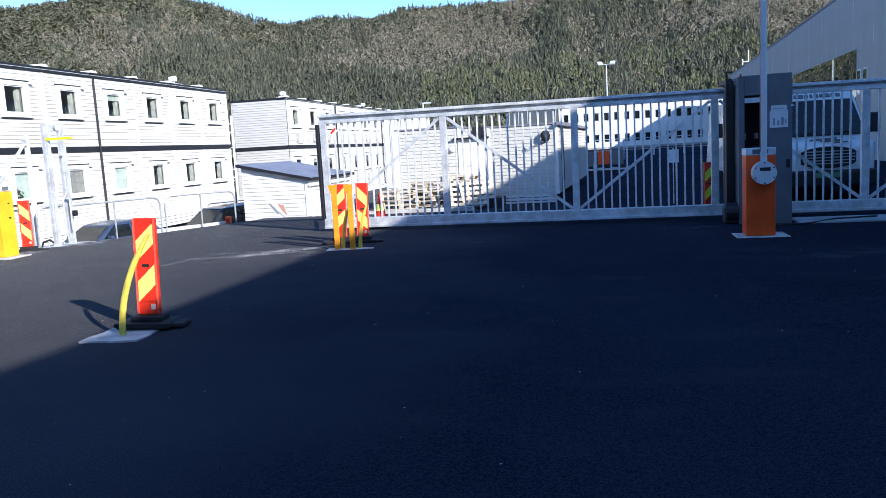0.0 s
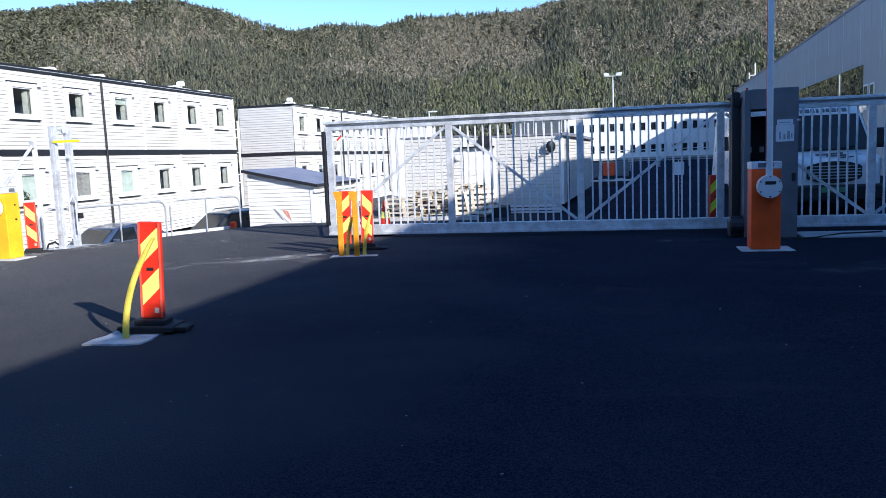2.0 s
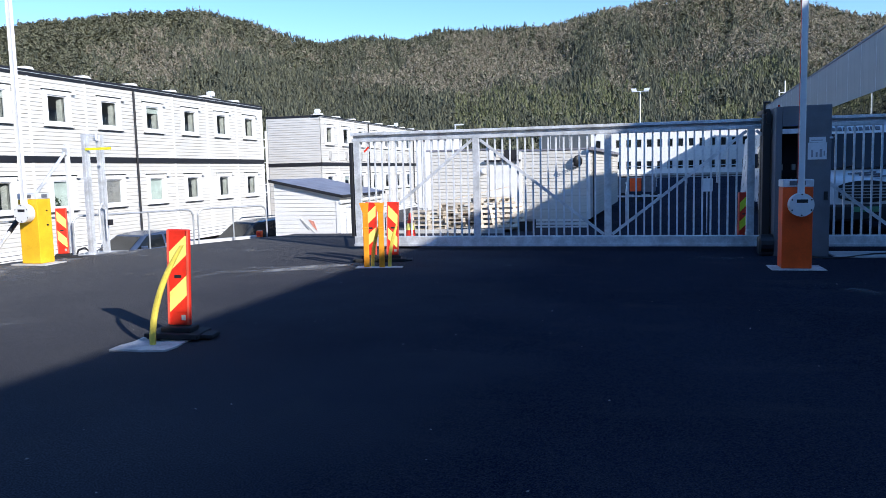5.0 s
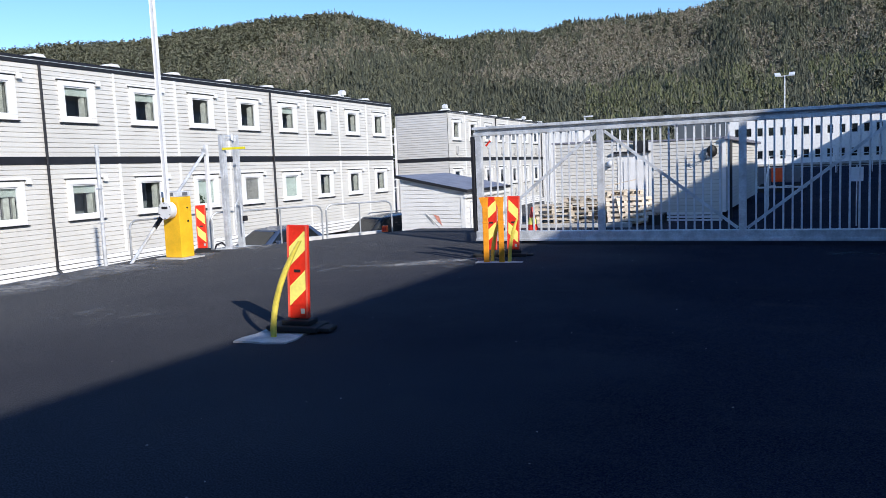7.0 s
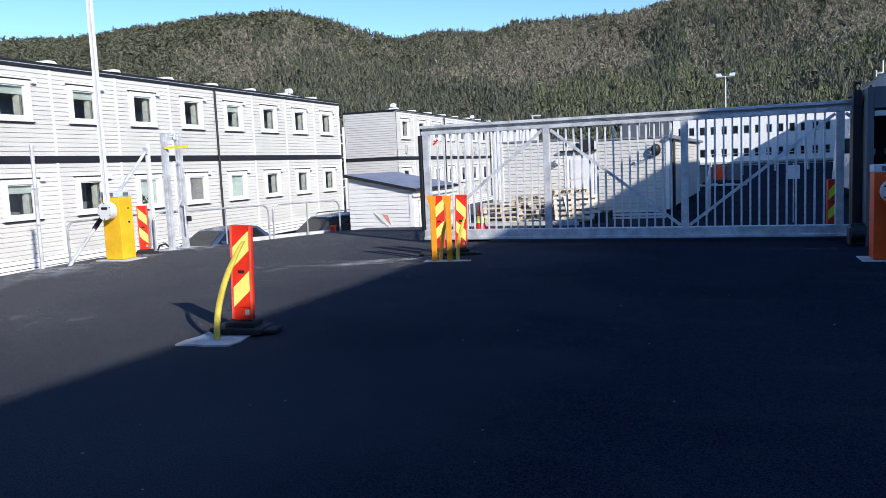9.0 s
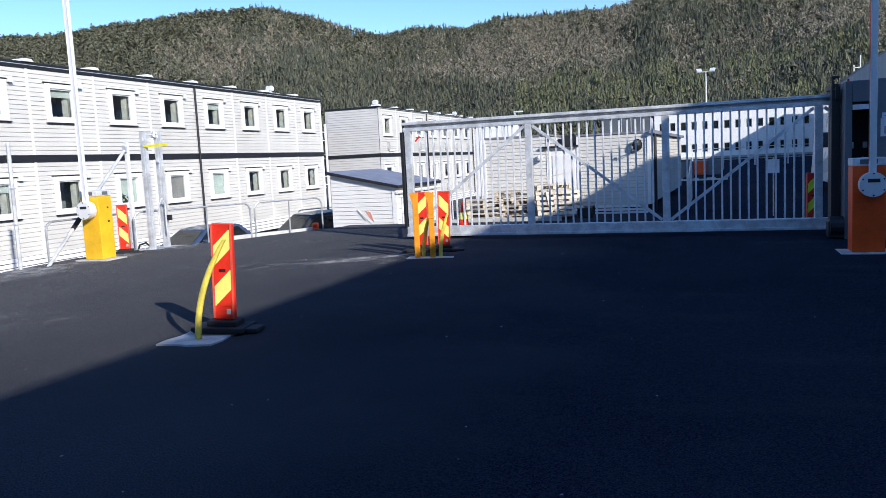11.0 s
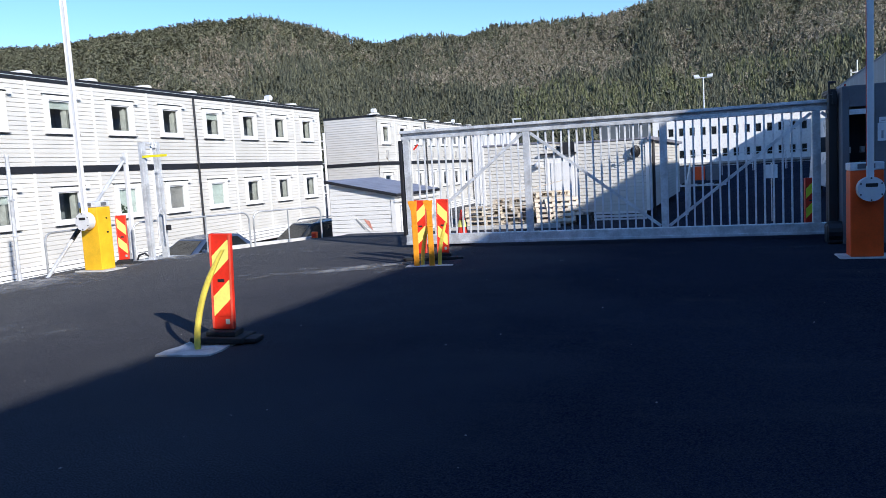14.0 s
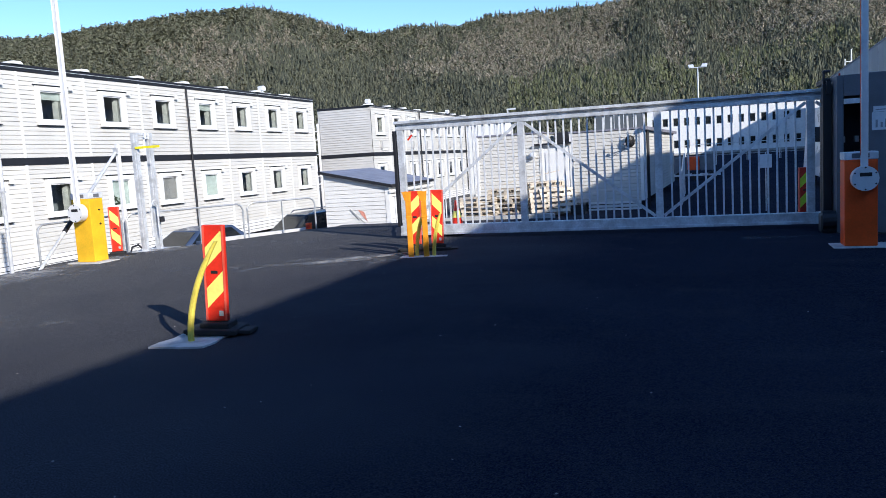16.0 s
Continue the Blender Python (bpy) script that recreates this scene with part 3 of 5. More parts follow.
# curtains and blinds of the near building, by module and storey
NEAR_DRESSING = {(i, k): ("curtain",) for i in range(12) for k in (0, 1)}
NEAR_DRESSING.update({(4, 1): ("curtain", "blind"), (5, 1): ("curtain", "blind"), (8, 1): ("curtain", "blind"), (3, 0): ("wide_curtain", "blind"), (4, 0): ("curtain", "blind"),
                      (6, 0): ("full_blind", "plant"), (7, 0): ("slat_blind", "curtain"), (8, 0): ("full_blind",)})
module_building("accommodation_building", "two-storey white clapboard module building with black bands", -20.62, 17.16 - 4 * MW, 12, 8.4, (4, 8), -1.30, 3, NEAR_DRESSING)
module_building("accommodation_building", "further two-storey white module building with grey clapboard end", -19.05, 45.0, 12, 3.60, (3, 7), -1.20, 8, {}, True, True, 0.17, 5.42)


# rooftop hardware on both buildings
def roof_unit(m):
    t = thing("roof_ventilator", "small white roof ventilator with cowl on felt roof", "ventilator", m, "roof ventilators")
    part("base", bx(-0.35, 0.35, -0.7, 0.7, 0, 0.14, bevel=0.03), CONCRETE, t)
    part("pipe", quick(lambda bm: rod(bm, (0, 0, 0.14), (0, 0, 0.32), 0.11, 12)), GALV, t)
    part("cowl", quick(lambda bm: prism(bm, [(-0.24, 0.30), (0.22, 0.30), (0.30, 0.50), (0.05, 0.64), (-0.24, 0.55)], 0.34, "x", -0.17)), WHITEPAINT, t)
    return t


roof_unit(pose(-21.1, 35.9, 5.482) @ Matrix.Scale(0.75, 4))
roof_unit(pose(-19.6, 46.0, 5.232) @ Matrix.Scale(0.75, 4))
roof_unit(pose(-19.6, 62.5, 5.232) @ Matrix.Scale(0.75, 4))


def stair_tower():
    t = thing("outside_stair", "white steel outside stair between the module buildings", "stair", pose(-22.85, 42.9, 0))
    for px in (-0.75, 0.75):
        for py in (-0.9, 0.9):
            part("post", quick(lambda bm: box(bm, px - .05, px + .05, py - .05, py + .05, -1.15, 4.3)), TRIM, t)
    for k in range(18):
        part("step", quick(lambda bm: box(bm, -0.7, 0.7, -0.9 + (k % 9) * 0.2, -0.66 + (k % 9) * 0.2, -1.0 + k * 0.2, -0.96 + k * 0.2)), GALV, t)
    for z in (0.6, 1.1, 3.3, 3.8):
        part("rail", quick(lambda bm: rod(bm, (0.75, -0.9, z), (0.75, 0.9, z), 0.03, 8)), TRIM, t)
    return t


stair_tower()


# ---- shed with mono-pitch roof ----
def shed():
    x0, x1, y0, y1, b = -11.48, -9.26, 23.0, 27.0, -1.5
    zl, zr = 1.41, 0.96
    t = thing("shed", "white clapboard shed with a dark felt mono-pitch roof", "shed", pose(0, 0, 0))
    bm = bmesh.new()
    clapboard(bm, y1 - y0, b, zr - 0.02, None, 0.17)
    part("side_wall", bm, TRIM, t, "", pose(x1, y0, 0))
    n = 22
    for i in range(n):
        bm = bmesh.new()
        a, c = b + (zl - b) * i / n, b + (zl - b) * (i + 1) / n - 0.012
        hi = lambda z: min(x1, x0 + (x1 - x0) * max(0.0, (zl - z) / (zl - zr))) if z > zr else x1
        prism(bm, [(x0, a), (hi(a), a), (hi(c), c), (x0, c)], 0.04, "y", y0 - 0.04)
        part("board", bm, TRIM, t)
    part("core", quick(lambda bm: prism(bm, [(x0 + .01, b), (x1 - .01, b), (x1 - .01, zr - .02), (x0 + .01, zl - .02)], y1 - y0 - .01, "y", y0 + .005)), TRIM, t)
    part("corner_board", bx(x1 - 0.10, x1 + 0.045, y0 - 0.06, y0 + 0.08, b, zr - 0.02), TRIM, t)
    part("roof", quick(lambda bm: prism(bm, [(x0 - 0.10, zl + 0.05), (x1 + 0.14, zr - 0.02), (x1 + 0.14, zr + 0.03), (x0 - 0.10, zl + 0.11)], y1 - y0 + 0.3, "y", y0 - 0.15)), FELT, t, "blue-grey roofing felt")
    part("front_fascia", quick(lambda bm: prism(bm, [(x0 - 0.12, zl + 0.02), (x1 + 0.16, zr - 0.06), (x1 + 0.16, zr + 0.035), (x0 - 0.12, zl + 0.115)], 0.03, "y", y0 - 0.185)), BLACK, t)
    part("side_fascia", bx(x1 + 0.143, x1 + 0.17, y0 - 0.15, y1 + 0.15, zr - 0.06, zr + 0.032), BLACK, t)
    part("gutter", quick(lambda bm: rod(bm, (x1 + 0.09, y0 - 0.1, zr - 0.2), (x1 + 0.09, y1 + 0.1, zr - 0.2), 0.05, 8)), TRIM, t)
    # faded flag-like mark on the front boards
    part("painted_mark", quick(lambda bm: (beam(bm, (x0 + 0.88, y0 - 0.046, 0.25), (x0 + 1.43, y0 - 0.046, -0.28), 0.012, 0.02, (0, 1, 0)), beam(bm, (x0 + 0.88, y0 - 0.046, 0.25), (x0 + 1.18, y0 - 0.046, -0.10), 0.012, 0.05, (0, 1, 0)))), CONCRETE, t)
    part("painted_mark", quick(lambda bm: prism(bm, [(x0 + 1.15, 0.22), (x0 + 1.34, 0.16), (x0 + 1.45, -0.16), (x0 + 1.30, 0.0)], 0.008, "y", y0 - 0.05)), FADED, t)
    return t


shed()


# ---- hall along the yard ----
def hall_x(y):
    return 9.75 + 0.049 * y


HALL_Y0, HALL_Y1, HALL_H = -45.0, 101.0, 8.25


def hall():
    ang = -math.degrees(math.atan(0.049))
    t = thing("hall", "large grey sandwich-panel hall with a long glass band", "hall", pose(hall_x(0), 0, 0, 0, 0, ang))
    k = 1 / math.cos(math.atan(0.049))
    lo, hi = HALL_Y0 * k, HALL_Y1 * k
    g0, g1, gz0, gz1 = 41.6, 60.0, 0.6, 5.18
    w = 1.2
    full = data("wall_panel", bx(0, 0.12, 0.006, w - 0.006, -0.6, HALL_H, bevel=0.004), HALL)
    upper = data("wall_panel", bx(0, 0.12, 0.006, w - 0.006, gz1 + .1, HALL_H, bevel=0.004), HALL)
    lower = data("wall_panel", bx(0, 0.12, 0.006, w - 0.006, -0.6, gz0, bevel=0.004), HALL)
    y = lo
    while y < hi - w:
        c = y + w / 2
        if g0 < c < g1:
            part("wall_panel", upper, None, t, "", pose(0, y, 0))
            part("wall_panel", lower, None, t, "", pose(0, y, 0))
        else:
            part("wall_panel", full, None, t, "", pose(0, y, 0))
        y += w
    part("core", bx(0.125, 24, lo, hi, -0.6, HALL_H - 0.1), HALL, t)
    part("roof", bx(-0.05, 24.1, lo - .1, hi + .1, HALL_H + .002, HALL_H + 0.12), FELT, t)
    # unseen block added behind the camera to keep sky light off the near asphalt
    part("wing", bx(-42.0, -0.06, -22.0, -8.5, -0.6, HALL_H - 0.4), HALL, t)
    part("glass_band", bx(0.03, 0.05, g0 - .6, g1 + .6, gz0, gz1 + .1), BANDGLASS, t, "mirroring dark glass band")
    for yy in (39.3, 40.4):
        wd = part("window", bx(-0.03, 0.01, yy, yy + 0.75, 3.1, 4.3), TRIM, t)
        part("pane", bx(-0.04, -0.032, yy + 0.09, yy + 0.66, 3.19, 4.21), BANDGLASS, wd)
    cover = data("joint_cover", bx(-0.012, -0.002, -0.03, 0.03, gz1 + .12, HALL_H), GALV_BAR)
    y = 20.4
    while y < 100:
        part("joint_cover", cover, None, t, "", pose(0, y, 0))
        y += 3.6
    flue = thing("roof_mast", "thin white mast and bracket on the hall roof", "mast", pose(hall_x(86) + .4, 86, HALL_H + .122))
    part("pole", quick(lambda bm: rod(bm, (0, 0, 0), (0, 0, 1.5), 0.06, 8)), TRIM, flue)
    part("bracket", bx(-0.6, 0, -0.05, 0.05, 0.3, 0.38), TRIM, flue)
    part("stub", bx(-0.6, -0.5, -0.05, 0.05, 0.0, 0.6), TRIM, flue)


hall()


# ---- office block behind the yard ----
def office():
    y0 = 105.0
    xl, xr, top = -6.1, 24.0, 6.25
    t = thing("office_block", "long white office block with two rows of dark windows", "building", pose(0, y0, 0))
    rows = ((4.02, 5.05), (1.22, 2.25))
    pitch = 1.3
    xs = [xl + 0.6 + i * pitch for i in range(int((xr - xl - 2) / pitch))]
    for nm, z0, z1 in (("wall", rows[0][1], top), ("wall", rows[1][1], rows[0][0]), ("wall", 0.62, rows[1][0])):
        part(nm, bx(xl, xr, 0, 0.3, z0, z1), WHITEPAINT, t)
    for z0, z1 in rows:
        prev = xl
        for x in xs:
            part("wall_pier", bx(prev, x, 0, 0.3, z0, z1), WHITEPAINT, t)
            prev = x + 0.66
        part("wall_pier", bx(prev, xr, 0, 0.3, z0, z1), WHITEPAINT, t)
    fr = data("window", quick(lambda bm: (box(bm, 0, 0.07, 0.10, 0.18, 0, 1.03), box(bm, 0.60, 0.66, .10, .18, 0, 1.03), box(bm, 0.07, 0.60, .10, .18, 0, 0.07), box(bm, 0.07, 0.60, .10, .18, 0.96, 1.03))), CONCRETE)
    pane = data("pane", bx(0.07, 0.60, 0.13, 0.15, 0.07, 0.96), CARGLASS)
    back = data("room_recess", bx(0, 0.66, 0.31, 0.33, 0, 1.03), DARKROOM)
    for z0, z1 in rows:
        for x in xs:
            w = part("window", fr, None, t, "", pose(x, 0, z0))
            part("pane", pane, None, w)
            part("room_recess", back, None, w)
    part("ledge", bx(xl, xr, -0.5, 0.3, 0.35, 0.618), CONCRETE, t)
    # lowest storey coloured dark to stand in for the shade on it
    part("ground_storey", bx(xl, xr, 0.3, 0.6, -3.4, 0.348), ANTHRACITE, t)
    part("body", bx(xl, xr, 0.35, 12, 0.4, top - .002), WHITEPAINT, t)
    part("roof", bx(xl - .1, xr + .1, -0.15, 12.1, top, top + 0.18), CONCRETE, t)


office()


# ---- sliding gate ----
def sliding_gate(xl=-5.82, bays=5):
    y, zb, zt, bay = 15.13, 0.16, 2.44, 2.57
    L = bays * bay + 0.2
    t = thing("sliding_gate", "galvanised steel sliding gate with upright bars and diagonal braces", "gate", pose(xl, y, 0))
    part("bottom_beam", quick(lambda bm: (box(bm, 0, L, -0.07, 0.07, zb, zb + 0.20, 0.008), box(bm, 0, L, -0.10, -0.07, zb, zb + 0.05, 0.004))), GALV, t, "wide galvanised bottom beam")
    part("top_beam", quick(lambda bm: (box(bm, 0, L, -0.05, 0.05, zt - 0.135, zt - 0.062, 0.006), box(bm, 0.01, L, 0.02, 0.045, zt - 0.061, zt - 0.006), box(bm, -0.02, L, -0.085, 0.075, zt - 0.005, zt + 0.05, 0.006))), GALV, t)
    post = data("post", bx(-0.066, 0.066, -0.05, 0.05, zb + 0.201, zt - 0.136, bevel=0.006), GALV)
    xs = [0.10] + [2.60 + i * bay - 0.006 * i for i in range(bays)]
    for x in xs:
        part("post", post, None, t, "", pose(x, 0, 0))
    bar = data("bar", bx(-0.016, 0.016, -0.016, 0.016, zb + 0.201, zt - 0.136, bevel=0.003), GALV_BAR)
    n = 16
    for a in xs[:-1]:
        for i in range(1, n):
            part("bar", bar, None, t, "", pose(a + 0.075 + (bay - 0.17) * i / n, 0.012, 0))
    for i, (a, b) in enumerate(zip(xs, xs[1:])):
        lo, hi = zb + 0.23, zt - 0.165
        p, q = ((a + 0.08, lo), (b - 0.08, hi)) if i % 2 == 0 else ((a + 0.08, hi), (b - 0.08, lo))
        part("brace", quick(lambda bm: beam(bm, (p[0], -0.03, p[1]), (q[0], -0.03, q[1]), 0.055, 0.022, (0, 1, 0))), GALV, t)
    part("rubber_edge", bx(-0.07, -0.002, -0.05, 0.05, zb + 0.18, zt - 0.14, bevel=0.01), BLACK, t, "black rubber safety edge")
    part("latch", bx(0.30, 0.42, -0.115, -0.102, zb + 0.05, zb + 0.12, bevel=0.004), BLACK, t)
    for x in (3.0, 6.2, 8.3, 10.5):
        part("bolt_plate", bx(x, x + 0.16, -0.112, -0.101, zb + 0.012, zb + 0.045), GALV, t)
    # red and white marker near the leading top corner
    part("marker_tape", quick(lambda bm: beam(bm, (0.26, -0.035, 2.10), (0.36, -0.035, 2.20), 0.035, 0.006, (0, 1, 0))), RED, t)
    part("marker_tape", quick(lambda bm: beam(bm, (0.31, -0.035, 2.07), (0.41, -0.035, 2.17), 0.035, 0.006, (0, 1, 0))), WHITEPAINT, t)
    return t


sliding_gate()


# ---- gate drive cabinet with its guide post ----
def drive_cabinet():
    y0, y1 = 13.95, 14.75
    zb, zt = 0.09, 2.62
    t = thing("gate_drive_cabinet", "tall dark grey gate drive cabinet with an open compartment", "cabinet", pose(0, 0, 0))
    xa, xm, xb = 2.15, 2.60, 3.00
    part("door_panel", bx(xm, xb, y0, y1, zb, zt, bevel=0.012), ANTHRACITE, t)
    part("side_panel", bx(xa, xa + 0.10, y0 + 0.05, y1, zb, zt - 0.01, bevel=0.008), ANTHRACITE, t)
    part("top_panel", bx(xa + 0.101, xm - 0.001, y0 + 0.05, y1, 2.28, zt - 0.005, bevel=0.008), ANTHRACITE, t)
    part("rail", bx(xa + 0.101, xm - 0.001, y0 + 0.02, y0 + 0.07, 2.16, 2.24), GALV_BAR, t)
    part("back_panel", bx(xa + 0.101, xm - 0.001, y1 - 0.1, y1, zb, 2.278), DARKROOM, t)
    for z, x, w in ((1.55, 2.23, 0.09), (1.55, 2.46, 0.06), (1.2, 2.25, 0.14), (1.32, 2.46, 0.10)):
        part("control_box", bx(x, x + w, y0 + 0.34, y0 + 0.46, z, z + 0.10, bevel=0.008), CONCRETE if z > 1.5 else BLACK, t)
    part("cable", quick(lambda bm: tube(bm, [(2.34, y0 + .1, 0.12), (2.24, y0 + .05, 0.45), (2.20, y0 + .1, 0.62), (2.26, y0 + .3, 0.8)], 0.012, 6)), CONCRETE, t)
    part("lock", bx(xm + 0.30, xm + 0.36, y0 - 0.025, y0, 1.05, 1.19, bevel=0.005), BLACK, t)
    part("hinge", bx(xm + 0.37, xm + 0.42, y0 - 0.02, y0, 2.06, 2.09), GALV_BAR, t)
    part("beacon", quick(lambda bm: rod(bm, (2.20, y0 + .12, zt - .01), (2.20, y0 + .12, zt + 0.03), 0.016, 10)), REDLENS, t)
    n = solid("paper_notice", quick(lambda bm: (box(bm, 2.64, 2.93, y0 - 0.010, y0 - 0.002, 1.72, 2.00), box(bm, 2.66, 2.91, y0 - 0.012, y0 - 0.003, 2.003, 2.09))), PAPER, "pale printed notice taped to the grey cabinet", "notice")
    for dx, w, z0, z1 in ((0.05, 0.03, 1.76, 1.88), (0.12, 0.03, 1.76, 1.84), (0.18, 0.04, 1.76, 1.89), (0.24, 0.02, 1.78, 1.86), (0.05, 0.18, 2.03, 2.045)):
        part("print_bar", bx(2.64 + dx, 2.64 + dx + w, y0 - 0.0145, y0 - 0.0125, z0, z1), PRINT, n)
    g = thing("gate_guide_post", "black steel guide post with rollers and base plate beside the cabinet", "post", pose(0.12, 0, 0))
    part("post", bx(1.88, 2.01, 14.35, 14.55, 0.10, 2.52, bevel=0.01), BLACK, g)
    part("post", bx(2.0, 2.12, 15.45, 15.6, 0.05, 2.62, bevel=0.01), BLACK, g)
    part("head_bar", bx(1.92, 2.02, 14.551, 15.449, 2.54, 2.62, bevel=0.008), BLACK, g)
    part("bracket", bx(1.93, 2.0, 14.30, 14.349, 2.36, 2.56), BLACK, g)
    part("motor_housing", bx(1.80, 2.06, 14.0, 14.349, 0.10, 0.42, bevel=0.04), BLACK, g)
    part("roller", quick(lambda bm: rod(bm, (1.82, 14.1, 0.30), (2.02, 14.1, 0.30), 0.17, 16)), BLACK, g)
    part("lamp_bracket", quick(lambda bm: tube(bm, [(1.9, 14.4, 2.52), (1.9, 14.4, 2.72), (2.0, 14.4, 2.72)], 0.02, 6)), BLACK, g)


drive_cabinet()


# ---- boom barriers ----
def boom_barrier(m, paint, label, boom_len=4.6, lean=0.0):
    """Cabinet facing -y with its hub and raised boom; the base centre is at the origin."""
    t = thing("boom_barrier", label, "barrier", m, "boom barriers")
    w, d, h = 0.42, 0.36, 1.35
    part("cabinet", bx(-w / 2, w / 2, -d / 2, d / 2, 0.03, h - 0.11, bevel=0.012), paint, t)
    part("lid", bx(-w / 2 - .005, w / 2 + .005, -d / 2 - .005, d / 2 + .005, h - 0.108, h, bevel=0.012), GALV_BAR, t, "grey metal lid")
    part("lid_window", bx(-0.12, 0.10, -d / 2 - .012, -d / 2 - .006, h - 0.085, h - 0.02), ANTHRACITE, t)
    part("lid_window", bx(w / 2 + .006, w / 2 + .012, -0.06, 0.08, h - 0.085, h - 0.02), ANTHRACITE, t)
    hub = part("hub", quick(lambda bm: (rod(bm, (0.02, -d / 2 - 0.03, 0.985), (0.02, -d / 2 - 0.0, 0.985), 0.11, 24), rod(bm, (0.02, -d / 2 - 0.19, 0.985), (0.02, -d / 2 - 0.03, 0.985), 0.17, 28))), WHITEPAINT, t, "round light grey hub cover")
    for a in range(0, 360, 60):
        c, s = math.cos(radians(a + 30)) * 0.15, math.sin(radians(a + 30)) * 0.15
        part("screw", quick(lambda bm: rod(bm, (0.02 + c, -d / 2 - 0.194, 0.985 + s), (0.02 + c, -d / 2 - 0.188, 0.985 + s), 0.012, 8)), BLACK, hub)
    part("hub_slot", bx(-0.05, 0.10, -d / 2 - 0.195, -d / 2 - 0.191, 1.015, 1.065), BLACK, hub)
    part("lock", quick(lambda bm: rod(bm, (w / 2, 0.05, 0.75), (w / 2 + 0.02, 0.05, 0.75), 0.018, 10)), BLACK, t)
    part("lock", quick(lambda bm: rod(bm, (w / 2, 0.05, 1.02), (w / 2 + 0.02, 0.05, 1.02), 0.014, 10)), BLACK, t)
    yb = -d / 2 - 0.10
    part("boom", quick(lambda bm: beam(bm, (0.02, yb, 1.08), (0.02 + lean, yb, 1.08 + boom_len), 0.085, 0.055, (0, 1, 0), 0.012)), WHITEPAINT, t, "raised white boom")
    part("boom_stripe", quick(lambda bm: beam(bm, (-0.0255, yb, 1.3), (-0.0255 + lean, yb, 1.04 + boom_len), 0.004, 0.03, (0, 1, 0))), RED, t)
    pad = solid("concrete_pad", bx(-0.36, 0.40, -0.30, 0.27, -0.06, 0.028, bevel=0.01), MORTAR, "pale concrete pad under a boom barrier", "pad", m, "barrier pads")
    return t


boom_barrier(pose(2.19, 12.42, 0.08), ORANGE, "orange boom barrier cabinet with raised white boom", 3.45)
boom_barrier(pose(-11.20, 12.30, 0.09), AMBER, "amber boom barrier cabinet with raised white boom", 4.4)


# ---- warning panels ----
def stripes(bm_r, bm_y, w, z0, z1, slope, y, off=0.0):
    """Diagonal stripes across a panel face of width w from z0 to z1, cut at its edges."""
    ph = 0.211
    rise = w * slope
    k0 = int(math.floor((z0 - abs(rise)) / ph)) - 1
    k = k0
    while True:
        a = k * ph + off
        if a > z1 + abs(rise):
            break
        poly = [(-w / 2, a), (w / 2, a + rise), (w / 2, a + rise + ph), (-w / 2, a + ph)]
        for lim, keep in ((z0, 1), (z1, -1)):
            res = []
            for (u0, v0), (u1, v1) in zip(poly, poly[1:] + poly[:1]):
                i0, i1 = (v0 - lim) * keep >= 0, (v1 - lim) * keep >= 0
                if i0:
                    res.append((u0, v0))
                if i0 != i1:
                    f = (lim - v0) / (v1 - v0)
                    res.append((u0 + (u1 - u0) * f, lim))
            poly = res
            if len(poly) < 3:
                break
        if len(poly) >= 3:
            prism(bm_y if k % 2 else bm_r, poly, 0.004, "y", y)
        k += 1


def warning_panel(m, slope, label, yel=YELLOW, foot=True, off=0.045, width=0.23):
    t = thing("hazard_marker", label, "hazard marker", m, "hazard markers")
    w = width
    part("board", bx(-w / 2, w / 2, -0.03, 0.03, 0.12, 1.12, bevel=0.010), RED, t)
    for s in (-1, 1):
        part("edge_rib", bx(s * (w / 2 - 0.012) - 0.010, s * (w / 2 - 0.012) + 0.010, -0.042, -0.031, 0.13, 1.11), REDRIB, t)
    br, by = bmesh.new(), bmesh.new()
    stripes(br, by, w - 0.05, 0.26, 1.055, slope, -0.0375, off)
    part("red_sheet", br, RED, t)
    part("yellow_sheet", by, yel, t, "yellow reflective stripes")
    part("handle_slot", bx(-0.035, 0.035, -0.043, -0.0385, 0.62, 0.65), BLACK, t)
    part("label", bx(w / 2 - 0.085, w / 2 - 0.04, -0.037, -0.031, 0.175, 0.23), CONCRETE, t)
    if foot:
        def base(bm):
            box(bm, -0.28, 0.26, -0.20, 0.20, 0.0, 0.06, 0.015)
            box(bm, -0.33, -0.27, -0.14, 0.14, 0.0, 0.045, 0.012)
            box(bm, 0.24, 0.38, -0.12, 0.12, 0.0, 0.045, 0.012)
            box(bm, -0.16, 0.16, -0.12, 0.12, 0.055, 0.115, 0.015)
        part("foot", quick(base), RUBBER, t, "black recycled rubber foot")
    return t


